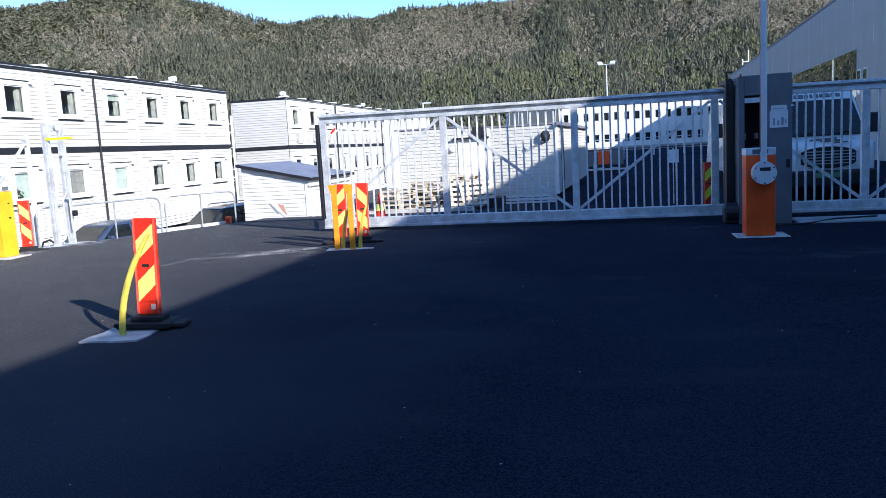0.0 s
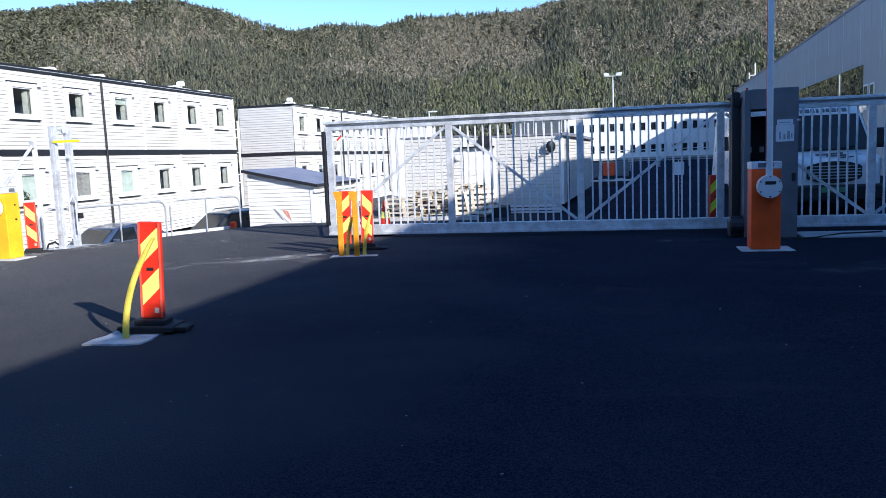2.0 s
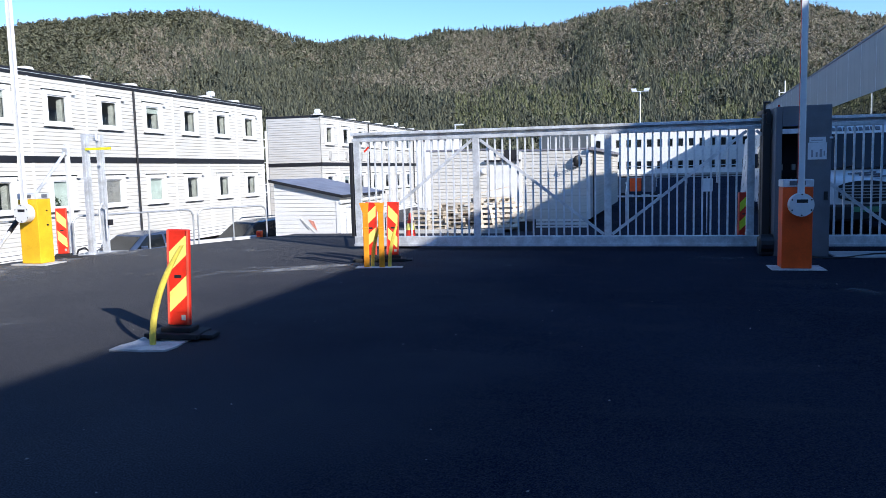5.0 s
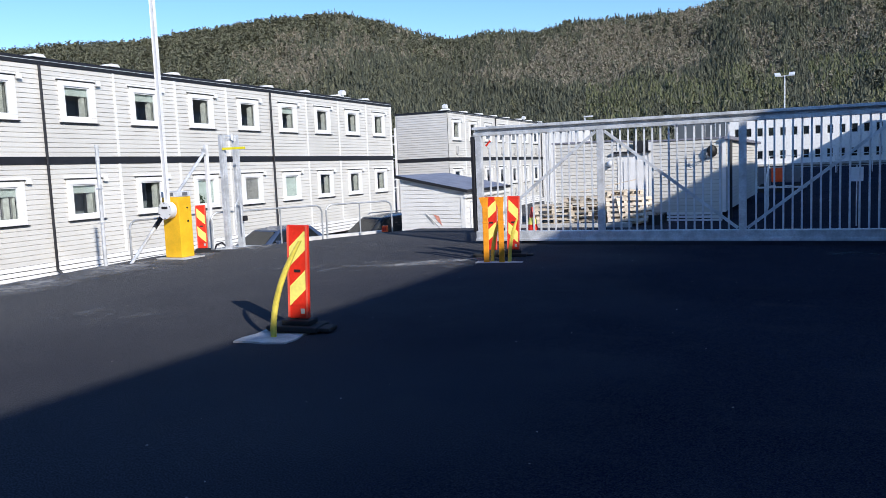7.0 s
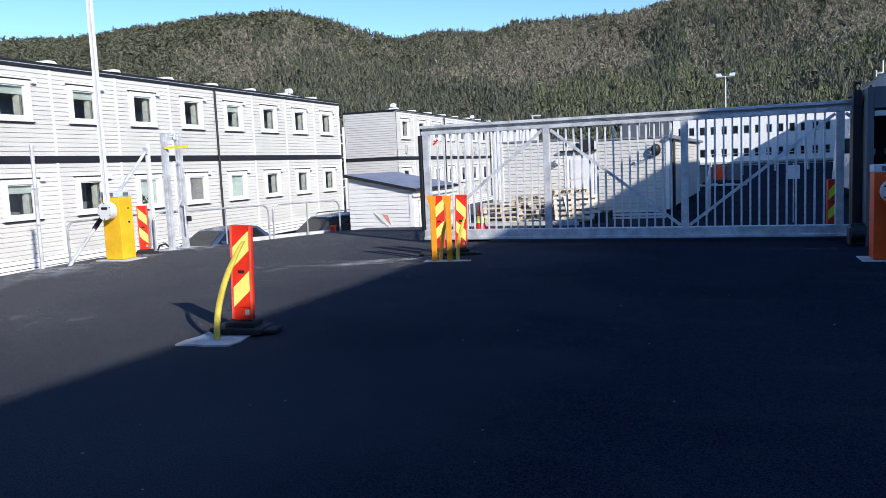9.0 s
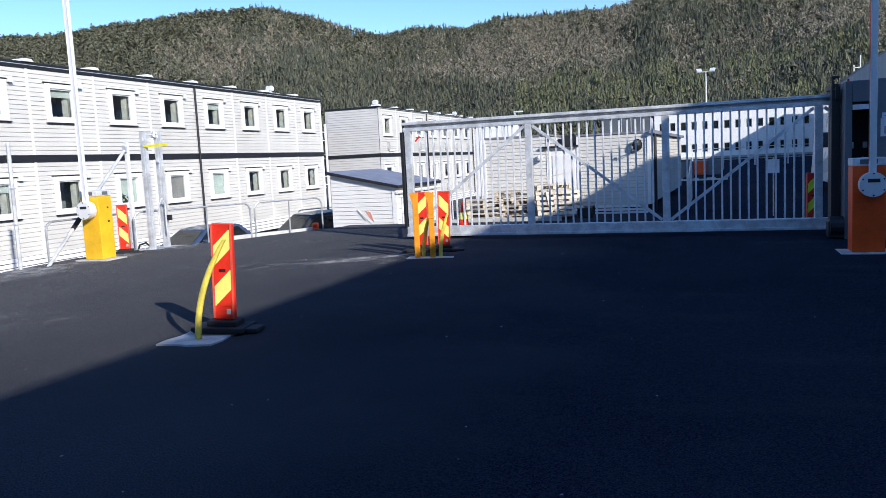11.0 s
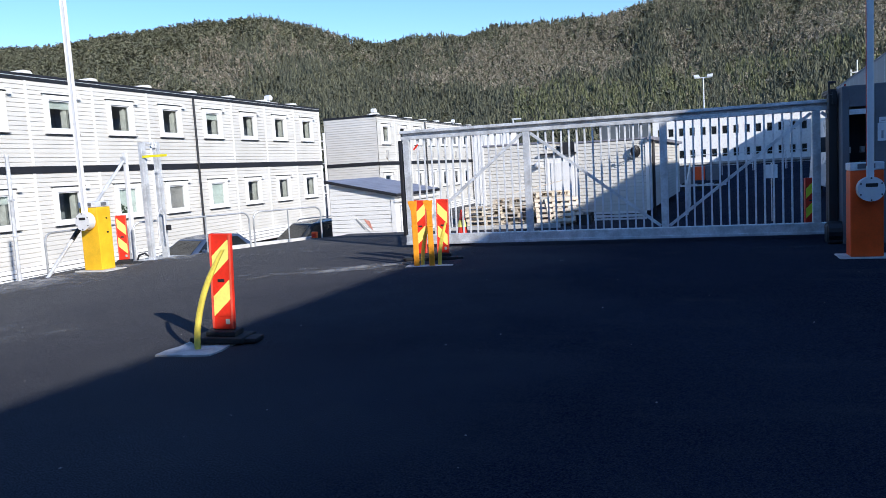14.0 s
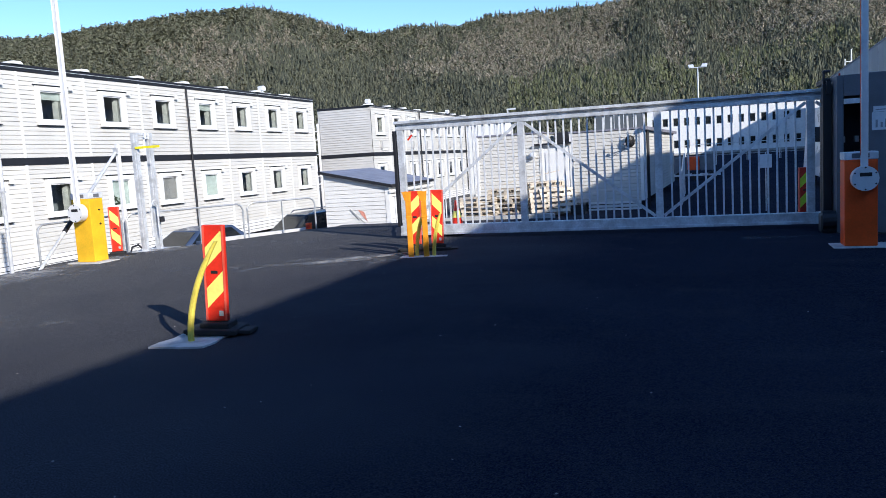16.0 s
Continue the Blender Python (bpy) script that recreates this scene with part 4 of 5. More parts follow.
def bent_marker(m, paint, label, lean, height=0.95, twist=0.0):
    """A flexible flat marker post that curls over towards its tip."""
    bm = bmesh.new()
    n = 18
    prev = None
    for i in range(n + 1):
        u = i / n
        x = lean * u ** 1.9
        z = height * (u - 0.06 * abs(lean) * u * u)
        w = 0.06 * (1 - 0.45 * max(0, u - 0.75) / 0.25)
        ring = [bm.verts.new(c) for c in ((x - w / 2, -0.012, z), (x - w * 0.2, -0.022, z), (x + w * 0.2, -0.022, z), (x + w / 2, -0.012, z), (x + w / 2, 0.010, z), (x - w / 2, 0.010, z))]
        if prev:
            for k in range(6):
                bm.faces.new((prev[k], prev[(k + 1) % 6], ring[(k + 1) % 6], ring[k]))
        else:
            bm.faces.new(ring[::-1])
        prev = ring
    bm.faces.new(prev)
    return solid("marker_post", bm, paint, label, "marker post", m, "marker posts")


def fork_post(m):
    """An upright orange boom-rest post with a split, flared head."""
    t = thing("boom_rest_post", "orange plastic boom rest post with a flared head", "post", m, "boom rest posts")
    part("shaft", quick(lambda bm: (box(bm, -0.045, 0.045, -0.03, 0.03, 0.0, 0.93, 0.010), box(bm, -0.051, 0.051, -0.036, 0.036, 0.66, 0.685, 0.006))), POSTORANGE, t)
    part("head", quick(lambda bm: prism(bm, [(-0.045, 0.931), (0.045, 0.931), (0.06, 1.10), (0.02, 1.085), (-0.03, 1.10), (-0.095, 1.09)], 0.06, "y", -0.03)), POSTORANGE, t)
    return t


warning_panel(pose(-4.745, 6.93, 0.03, 0, 2.4, 10), 1.0, "red and yellow striped warning panel in a rubber foot")
solid("concrete_pad", quick(lambda bm: prism(bm, [(-0.31, -0.19), (-0.12, -0.17), (0.05, -0.20), (0.27, -0.16), (0.30, 0.02), (0.27, 0.24), (0.31, 0.45), (0.06, 0.43), (-0.16, 0.46), (-0.29, 0.42), (-0.27, 0.18), (-0.32, 0.0)], 0.07, "z", -0.05)), MORTAR, "pale concrete pad with ragged edges", "pad", pose(-4.83, 6.50, 0.0, 0, 0, 4), "barrier pads")
bent_marker(pose(-4.82, 6.56, 0.015, 0, 0, 8), POSTYEL, "bent yellow flexible marker post on a concrete pad", 0.36, 1.02)
warning_panel(pose(-4.74, 12.96, 0.10, 0, 2.0, 14) @ Matrix.Scale(0.94, 4), 1.0, "red and yellow striped warning panel behind the rest posts")
warning_panel(pose(-4.35, 13.02, 0.10, 0, 2.0, 14) @ Matrix.Scale(0.94, 4), -1.0, "red and yellow warning panel with stripes falling to one side", off=0.217)
fork_post(pose(-4.53, 12.16, 0.085, 0, 0, 14))
fork_post(pose(-4.26, 12.16, 0.085, 0, 0, 14))
bent_marker(pose(-4.47, 12.28, 0.085, 0, 0, 10), POSTYEL, "bent yellow flexible marker post between the rest posts", 0.13, 0.70)
bent_marker(pose(-4.16, 12.26, 0.085, 0, 0, 10), POSTYEL, "bent yellow flexible marker post beside the rest posts", 0.14, 0.72)
solid("concrete_pad", quick(lambda bm: box(bm, -0.28, 0.52, -0.16, 0.34, -0.05, 0.014, 0.006)), MORTAR, "pale concrete pad under the rest posts", "pad", pose(-4.44, 12.2, 0.083, 0, 0, 10), "barrier pads")
warning_panel(pose(-11.40, 13.22, 0.08, 0, 0, 30) @ Matrix.Scale(0.92, 4), -1.0, "red and yellow striped warning panel beside a white fence post", off=0.217, width=0.23)
warning_panel(pose(1.97, 16.6, 0.095, 0, 0, 14) @ Matrix.Scale(0.9, 4), 1.0, "red and yellow-green warning panel standing behind the gate", YGREEN)


# ---- fence remains and gate catcher along the crest ----
def gate_catcher():
    t = thing("gate_catcher", "galvanised twin-post gate catcher with a yellow strap", "gate post", pose(-11.34, 14.0, 0.08))

    def channel(bm, y):
        box(bm, -0.065, 0.065, y - 0.045, y - 0.033, 0.02, 2.54)
        box(bm, -0.065, -0.053, y - 0.032, y + 0.045, 0.02, 2.54)
        box(bm, 0.053, 0.065, y - 0.032, y + 0.045, 0.02, 2.54)
        box(bm, -0.02, 0.02, y - 0.052, y - 0.0455, 0.1, 2.5)
    for y in (0.0, 0.46):
        p = part("post", quick(lambda bm: channel(bm, y)), GALV, t)
        part("base_plate", bx(-0.18, 0.18, y - 0.14, y + 0.14, 0.0, 0.018), GALV, p)
        for a in (-0.13, 0.13):
            part("bolt", quick(lambda bm: rod(bm, (a, y - 0.1, 0.018), (a, y - 0.1, 0.05), 0.014, 6)), GALV, p)
    for z in (2.44, 2.52):
        part("cross_bar", bx(-0.03, 0.03, 0.046, 0.414, z - 0.03, z + 0.02), GALV, t)
    part("guide_roller", quick(lambda bm: rod(bm, (0.12, 0.2, 2.42), (0.12, 0.2, 2.54), 0.03, 12)), GALV, t)
    part("bent_tube", quick(lambda bm: tube(bm, [(0.12, 0.15, 0.3), (0.12, 0.15, 0.95), (0.12, 0.26, 1.08), (0.12, 0.36, 0.95), (0.12, 0.36, 0.3)], 0.02, 6)), GALV, t)
    part("switch_box", bx(0.095, 0.19, 0.40, 0.49, 0.60, 0.72, bevel=0.01), BLACK, t)
    part("strap", bx(0.04, 0.66, -0.065, -0.053, 2.20, 2.25), TAPE, t, "yellow webbing strap")
    part("hose", quick(lambda bm: tube(bm, [(-0.3, -0.1, 0.03), (-0.22, -0.15, 0.12), (-0.1, -0.1, 0.16), (-0.05, 0.0, 0.05)], 0.02, 6)), BLACK, t)
    return t


gate_catcher()
solid("concrete_pad", bx(-11.75, -11.0, 13.75, 14.75, 0.0, 0.095, bevel=0.01), CONCRETE, "pale concrete pad under the gate catcher", "pad", None, "barrier pads")


def fence_posts():
    t = thing("fence_post", "white fence end post with a long diagonal brace", "post", pose(-11.80, 14.0, 0.06))
    part("post", bx(-0.04, 0.04, -0.04, 0.04, 0, 2.36, bevel=0.01), WHITEPAINT, t)
    part("brace", quick(lambda bm: rod(bm, (0.0, -0.05, 2.2), (0.18, -2.62, 0.0), 0.032, 8)), GALV, t)
    part("clamp", bx(-0.05, 0.05, -0.09, -0.041, 2.14, 2.28), GALV, t)
    part("sleeve", quick(lambda bm: rod(bm, (0.105, -1.55, 0.92), (0.127, -1.86, 0.655), 0.045, 8)), BLACK, t)
    t = thing("fence_post", "bare thin galvanised fence post", "post", pose(-11.86, 11.0, 0.0))
    part("post", quick(lambda bm: rod(bm, (0, 0, 0), (0.02, 0, 2.38), 0.036, 10)), GALV, t)
    part("clip", bx(-0.042, 0.055, -0.042, 0.042, 1.55, 1.58), GALV, t)
    part("clip", bx(-0.042, 0.055, -0.042, 0.042, 0.9, 0.925), GALV, t)


fence_posts()


RAILTUBE = mat("weathered_rail_tube", (0.50, 0.52, 0.54), 0.45, metal=0.4, var=0.16, scale=5, fine=30, bump=0.05)


def rail(pts, mids, label):
    t = thing("guard_rail", label, "railing", None, "guard rails along the kerb")
    a, b = Vector(pts[0]), Vector(pts[1])
    za, zb = 0.05, 0.90
    d = (b - a).normalized()
    c = 0.14
    part("hoop", quick(lambda bm: tube(bm, [(a.x, a.y, za), (a.x, a.y, zb - c), tuple(a + d * c * 0.35) + (zb - c * 0.35,), tuple(a + d * c) + (zb,), tuple(b - d * c) + (zb,), tuple(b - d * c * 0.35) + (zb - c * 0.35,), (b.x, b.y, zb - c), (b.x, b.y, za)], 0.021, 8)), RAILTUBE, t)
    for m in mids:
        q = a.lerp(b, m)
        part("post", quick(lambda bm: rod(bm, (q.x, q.y, za), (q.x, q.y, zb), 0.018, 8)), RAILTUBE, t)
    return t


rail(((-11.74, 11.55), (-11.78, 13.85)), (), "galvanised tube guard rail behind the amber barrier")
rail(((-11.70, 13.9), (-10.45, 16.5)), (0.60,), "galvanised tube guard rail on the kerb above parked cars")
rail(((-10.40, 16.62), (-9.34, 18.1)), (0.5,), "galvanised tube guard rail beside the shed")


KERBSTONE = mat("pale_kerbstone", (0.66, 0.65, 0.63), 0.8, var=0.14, scale=3, fine=50, bump=0.3)


def kerb():
    bm = bmesh.new()
    pts = [(-10.85, 15.95), (-10.4, 16.8), (-9.95, 17.5), (-9.55, 18.2)]
    for a, b in zip(pts, pts[1:]):
        beam(bm, (*a, 0.075), (*b, 0.075), 0.13, 0.13, bevel=0.012)
    solid("kerb", bm, KERBSTONE, "pale concrete kerb along the asphalt edge", "kerb", kind="structure")


kerb()
lampbox = thing("warning_lamp", "small orange warning lamp beside the guard rail", "lamp", pose(-9.5, 18.0, 0.10))
part("case", bx(-0.07, 0.07, -0.05, 0.05, 0, 0.16, bevel=0.012), ORANGE, lampbox)
part("lens", bx(-0.05, 0.05, -0.056, -0.0505, 0.03, 0.12), REDLENS, lampbox)


# ---- traffic cone ----
def cone(m):
    t = thing("traffic_cone", "red traffic cone with a reflective band", "cone", m)
    part("base", bx(-0.20, 0.20, -0.20, 0.20, 0, 0.035, bevel=0.012), RUBBER, t)
    part("body", quick(lambda bm: rod(bm, (0, 0, 0.035), (0, 0, 0.70), 0.15, 20, 0.03)), RED, t)
    part("band", quick(lambda bm: rod(bm, (0, 0, 0.36), (0, 0, 0.50), 0.097, 20, 0.072)), YELLOW, t)
    part("rim", quick(lambda bm: rod(bm, (0, 0, 0.70), (0, 0, 0.715), 0.034, 14)), RED, t)


cone(pose(-4.74, 15.52, 0.10))


# ---- foundation strip beside the cabinet ----
solid("foundation_strip", bx(3.07, 9.0, 13.75, 14.55, 0.0, 0.13, bevel=0.015), CONCRETE, "pale concrete gate foundation strip beside the cabinet", "foundation")


# ---- cars ----
WINDSCREEN = mat("windscreen_glass", (0.008, 0.010, 0.012), 0.10, var=0.3, scale=5, bump=0.0, spec=0.5)
CARNAVY = mat("navy_car_paint", (0.02, 0.035, 0.10), 0.25, var=0.1, scale=3, bump=0.0)


def wheel(parent, x, y, r, w, s):
    wh = part("wheel", quick(lambda bm: (rod(bm, (x - w / 2, y, r), (x + w / 2, y, r), r, 24))), TYRE, parent, smooth=False)
    part("rim", quick(lambda bm: rod(bm, (x + s * (w / 2 - 0.02), y, r), (x + s * (w / 2 + 0.006), y, r), r * 0.64, 16)), ALU, wh)
    for k in range(5):
        a = k * math.tau / 5
        part("spoke", quick(lambda bm: beam(bm, (x + s * (w / 2 + 0.01), y, r), (x + s * (w / 2 + 0.01), y + math.cos(a) * r * 0.6, r + math.sin(a) * r * 0.6), 0.05, 0.02, (1, 0, 0))), ALU, wh)


def quadslab(bm, pts, n, d):
    n = Vector(n).normalized() * d
    a = [bm.verts.new(Vector(p)) for p in pts]
    b = [bm.verts.new(Vector(p) + n) for p in pts]
    bm.faces.new(a)
    bm.faces.new(b[::-1])
    for i in range(len(a)):
        bm.faces.new((a[i], b[i], b[(i + 1) % len(a)], a[(i + 1) % len(a)]))


def hull_of(bm, pts):
    vs = [bm.verts.new(p) for p in pts]
    bmesh.ops.convex_hull(bm, input=vs)


def car(m, paint, label, L=4.5, W=1.8, H=1.45, rails=True):
    """A car facing -y; origin on the ground under its middle."""
    t = thing("parked_car", label, "car", m, "parked cars")
    f, r = -L / 2, L / 2
    belt = 0.92

    def body(bm):
        prism(bm, [(f, 0.35), (f + 0.02, 0.62), (f + 0.18, 0.76), (f + 1.05, belt - 0.02), (r - 0.1, belt + 0.04), (r, 0.70), (r - 0.02, 0.34), (r - 0.3, 0.22), (f + 0.3, 0.20)], W, "x", -W / 2)
        bmesh.ops.bevel(bm, geom=bm.edges[:], offset=0.055, segments=3, affect="EDGES", profile=0.5)
    part("body", quick(body), paint, t, smooth=True)
    c, k = W / 2 - 0.08, W / 2 - 0.26
    y0, y1, y2, y3 = f + 1.0, f + 1.75, r - 0.75, r - 0.12

    def cabin(bm):
        hull_of(bm, [(s * c, y0, belt - 0.04) for s in (-1, 1)] + [(s * k, y1, H - 0.05) for s in (-1, 1)] + [(s * k, y2, H) for s in (-1, 1)] + [(s * c, y3, belt) for s in (-1, 1)] + [(s * k, (y1 + y2) / 2, H + 0.02) for s in (-1, 1)])
        bmesh.ops.bevel(bm, geom=bm.edges[:], offset=0.03, segments=2, affect="EDGES", profile=0.5)
    part("roof", quick(cabin), paint, t, smooth=True)
    # glazing laid just proud of the cabin
    fw = Vector((0, -(H - belt), (y1 - y0))).normalized()
    lerp = lambda a, b, u: tuple(Vector(a).lerp(Vector(b), u))
    a0, a1, b0, b1 = (-c, y0, belt - .04), (c, y0, belt - .04), (-k, y1, H - .05), (k, y1, H - .05)
    part("windscreen", quick(lambda bm: quadslab(bm, [lerp(lerp(a0, a1, .08), lerp(b0, b1, .08), .08), lerp(lerp(a0, a1, .92), lerp(b0, b1, .92), .08), lerp(lerp(a0, a1, .92), lerp(b0, b1, .92), .9), lerp(lerp(a0, a1, .08), lerp(b0, b1, .08), .9)], fw, 0.012)), WINDSCREEN, t)
    for s in (-1, 1):
        nn = Vector((s, 0, 0.4))
        cut = (y1 + y2) / 2
        for ya, yb, yc, yd in ((y0 + 0.3, cut - 0.05, cut - 0.05, y1 + 0.08), (cut + 0.05, y3 - 0.35, y2 - 0.1, cut + 0.05)):
            lo, hi = 0.12, 0.86
            X = lambda u: s * (c + (k - c) * u)
            part("side_window", quick(lambda bm: quadslab(bm, [(X(lo), ya, belt + lo * (H - belt)), (X(lo), yb, belt + lo * (H - belt)), (X(hi), yc, belt + hi * (H - belt)), (X(hi), yd, belt + hi * (H - belt))], nn, 0.012)), CARGLASS, t)
        part("mirror", bx(s * (c + 0.10) - 0.09, s * (c + 0.10) + 0.09, y0 + 0.42, y0 + 0.56, belt + 0.02, belt + 0.16, bevel=0.03), paint, t)
        part("headlight", bx(s * (W / 2 - 0.28) - 0.2, s * (W / 2 - 0.28) + 0.2, f - 0.01, f + 0.16, 0.60, 0.72, bevel=0.03), LAMPGLASS, t)
        if rails:
            part("roof_rail", quick(lambda bm: tube(bm, [(s * (k - .02), y1 + .2, H), (s * (k - .02), y1 + .3, H + .07), (s * (k - .02), y2 - .1, H + .08), (s * (k - .02), y2, H + .02)], 0.018, 6)), ALU, t)
        for y in (f + 0.85, r - 0.85):
            wheel(t, s * (W / 2 - 0.10), y, 0.32, 0.20, s)
    part("grille", bx(-0.42, 0.42, f - 0.015, f + 0.03, 0.50, 0.64, bevel=0.01), BLACK, t)
    part("plate", bx(-0.26, 0.26, f - 0.03, f - 0.016, 0.36, 0.47), PAPER, t)
    return t


car(pose(-13.05, 24.9, ground(-13.4, 24.8), 0, 0, -30), CARGREY, "dark grey estate car with roof rails parked below the kerb", 4.7, 1.86, 1.56)
car(pose(-15.35, 21.1, ground(-15.2, 21.0), 0, 0, -14), CARBLUE, "dark blue car parked below the kerb", 3.9, 1.74, 1.42, False)
car(pose(-13.4, 30.4, ground(-13.4, 30.4)), CARNAVY, "blue car parked behind the shed", 4.4, 1.8, 1.5, False)


def van(m, label, dressed=True):
    """A large panel van facing -y; origin on the ground under its front."""
    t = thing("panel_van", label, "van", m, "white vans")
    W, L, H = 2.04, 5.6, 2.52

    def shell(bm):
        prism(bm, [(0.12, 0.45), (0.10, 0.80), (0.16, 1.14), (0.34, 1.26), (0.80, 1.36), (1.48, 2.28), (1.75, 2.44), (2.2, H), (L, H - 0.05), (L, 0.35), (0.35, 0.33)], W, "x", -W / 2)
        bmesh.ops.bevel(bm, geom=bm.edges[:], offset=0.07, segments=3, affect="EDGES", profile=0.5)
        for v in bm.verts:
            v.co.x *= 1 - 0.15 * max(0.0, v.co.z - 1.3) / 1.2 - 0.10 * max(0.0, 0.5 - v.co.y) / 0.4
    part("body", quick(shell), WHITEPAINT, t, "white painted body")

    def screen(bm):
        quadslab(bm, [(-0.92, 0.79, 1.40), (0.92, 0.79, 1.40), (0.80, 1.37, 2.18), (-0.80, 1.37, 2.18)], (0, -0.8, 0.6), 0.03)
    part("windscreen", quick(screen), CARGLASS, t)
    part("screen_backing", quick(lambda bm: quadslab(bm, [(-0.93, 0.795, 1.39), (0.93, 0.795, 1.39), (0.81, 1.38, 2.19), (-0.81, 1.38, 2.19)], (0, -0.8, 0.6), 0.022)), DARKROOM, t)
    oval = [(math.cos(a) * 0.60, 0.93 + math.sin(a) * 0.235) for a in np.linspace(0, math.tau, 28)[:-1]]
    g = part("grille", quick(lambda bm: prism(bm, [(max(-0.55, min(0.55, u * 1.1)), v) for u, v in oval], 0.05, "y", 0.065)), BLACK, t, "dark oval grille")
    for z in (0.80, 0.865, 0.93, 0.995, 1.06):
        hw = 0.54 * math.sqrt(max(0.1, 1 - ((z - 0.93) / 0.25) ** 2))
        part("slat", bx(-hw, hw, 0.045, 0.064, z - 0.012, z + 0.012), ALU, g)
    part("bumper", quick(lambda bm: box(bm, -0.98, 0.98, 0.02, 0.30, 0.30, 0.66, 0.05)), BLACK, t)
    part("plate", bx(-0.26, 0.26, 0.005, 0.018, 0.50, 0.61), mat("plate_green", (0.10, 0.30, 0.16), 0.5), t)
    for s in (-1, 1):
        part("headlight", quick(lambda bm: hull_of(bm, [(s * 0.66, 0.13, 0.95), (s * 0.66, 0.15, 1.12), (s * 1.0, 0.28, 1.22), (s * 1.01, 0.34, 0.92), (s * 0.98, 0.42, 1.2), (s * 0.7, 0.4, 1.0)])), LAMPGLASS, t)
        mi = part("mirror", bx(s * 1.18 - 0.12, s * 1.18 + 0.12, 0.95, 1.15, 1.42, 1.86, bevel=0.04), BLACK, t)
        part("mirror_arm", quick(lambda bm: rod(bm, (s * 0.95, 1.05, 1.5), (s * 1.1, 1.05, 1.55), 0.04, 8)), BLACK, mi)
        part("side_window", quick(lambda bm: quadslab(bm, [(s * 1.012, 1.0, 1.42), (s * 1.012, 2.1, 1.42), (s * 0.90, 2.1, 2.1), (s * 0.92, 1.45, 2.1)], (s, 0, 0.15), 0.015)), CARGLASS, t)
        for y in (0.95, 4.3):
            wheel(t, s * (W / 2 - 0.12), y, 0.35, 0.22, s)
        part("wiper", quick(lambda bm: rod(bm, (s * 0.35 - .2, 0.72, 1.42), (s * 0.35 + 0.3, 0.80, 1.50), 0.012, 6)), BLACK, t)
    if dressed:
        for i, (x, w) in enumerate(((-0.62, .07), (-0.52, .09), (-0.40, .06), (-0.30, .10), (-0.17, .08), (-0.05, .05), (0.04, .09), (0.16, .07), (0.27, .10), (0.40, .06), (0.50, .09))):
            part("writing_bar", quick(lambda bm: quadslab(bm, [(x, 1.475, 2.262), (x + w, 1.475, 2.262), (x + w, 1.55, 2.335), (x, 1.55, 2.335)], (0, -0.85, 0.5), 0.03)), ANTHRACITE, t)
        part("bonnet_mark", quick(lambda bm: (beam(bm, (-0.30, 0.40, 1.305), (0.26, 0.46, 1.33), 0.05, 0.04), beam(bm, (-0.1, 0.30, 1.275), (0.34, 0.36, 1.29), 0.04, 0.04), beam(bm, (0.15, 0.2, 1.235), (0.42, 0.24, 1.25), 0.05, 0.03))), ANTHRACITE, t)
        part("light_bar", bx(-0.7, 0.7, 2.0, 2.3, H - 0.01, H + 0.10, bevel=0.03), WHITEPAINT, t)
    return t


van(pose(4.62, 18.0, ground(4.4, 20)), "white panel van with a dark oval grille parked behind the gate")
van(pose(4.55, 24.6, ground(4.4, 26)), "second white van parked behind the first", False)


# ---- site cabins in the yard ----
def site_cabin(x0, x1, y0, y1, zb, zt, label, turn=0.0):
    t = thing("site_cabin", label, "cabin", pose(x0, y0, 0, 0, 0, turn), "site cabins")
    bm = bmesh.new()
    clapboard(bm, x1 - x0, zb, zt, None, 0.115)
    part("front_wall", bm, CLAD, t, "", pose(0, 0, 0, 0, 0, -90))
    bm = bmesh.new()
    clapboard(bm, y1 - y0, zb, zt, None, 0.115)
    part("side_wall", bm, CLAD, t, "", pose(x1 - x0, 0, 0))
    part("core", bx(0.01, x1 - x0 - 0.005, 0.005, y1 - y0, zb, zt), CLAD, t)
    part("roof", bx(-0.06, x1 - x0 + 0.06, -0.06, y1 - y0 + .06, zt + .002, zt + 0.055), FELT, t)
    for cx in (0.0, x1 - x0):
        part("corner_board", bx(cx - 0.05, cx + 0.05, -0.05, 0.06, zb, zt), TRIM, t)
    for cx in (0.15, (x1 - x0) / 2, x1 - x0 - 0.35):
        part("support_block", bx(cx, cx + 0.25, 0.05, 0.4, -0.45, zb - .002), CONCRETE, t)
    return t


site_cabin(-7.12, -4.92, 26.0, 33.0, -0.12, 2.33, "white clapboard site cabin with a flat dark roof")
cab = site_cabin(-3.92, -1.66, 26.0, 39.0, -0.02, 2.26, "white clapboard site cabin with a satellite dish", -2.6)
part("downpipe", quick(lambda bm: rod(bm, (2.36, 0.9, -0.3), (2.36, 0.9, 2.2), 0.05, 8)), BLACK, cab)
part("eave_beam", quick(lambda bm: beam(bm, (2.36, -0.2, 2.28), (2.36, 13.1, 2.26), 0.14, 0.10)), FELT, cab)
for k in range(3):
    part("skirting_board", bx(0.5, 2.2, -0.03, 0.0, -0.32 + k * 0.11, -0.24 + k * 0.11), TRIM, cab)
porch = thing("entrance_porch", "smooth white entrance porch between two site cabins", "porch", pose(-4.90, 25.98, 0))
part("wall", bx(0, 0.96, 0, 3, -0.3, 1.93), WHITEPAINT, porch)
part("roof", bx(-0.22, 1.0, -0.15, 3.1, 1.932, 1.99), BLACK, porch)
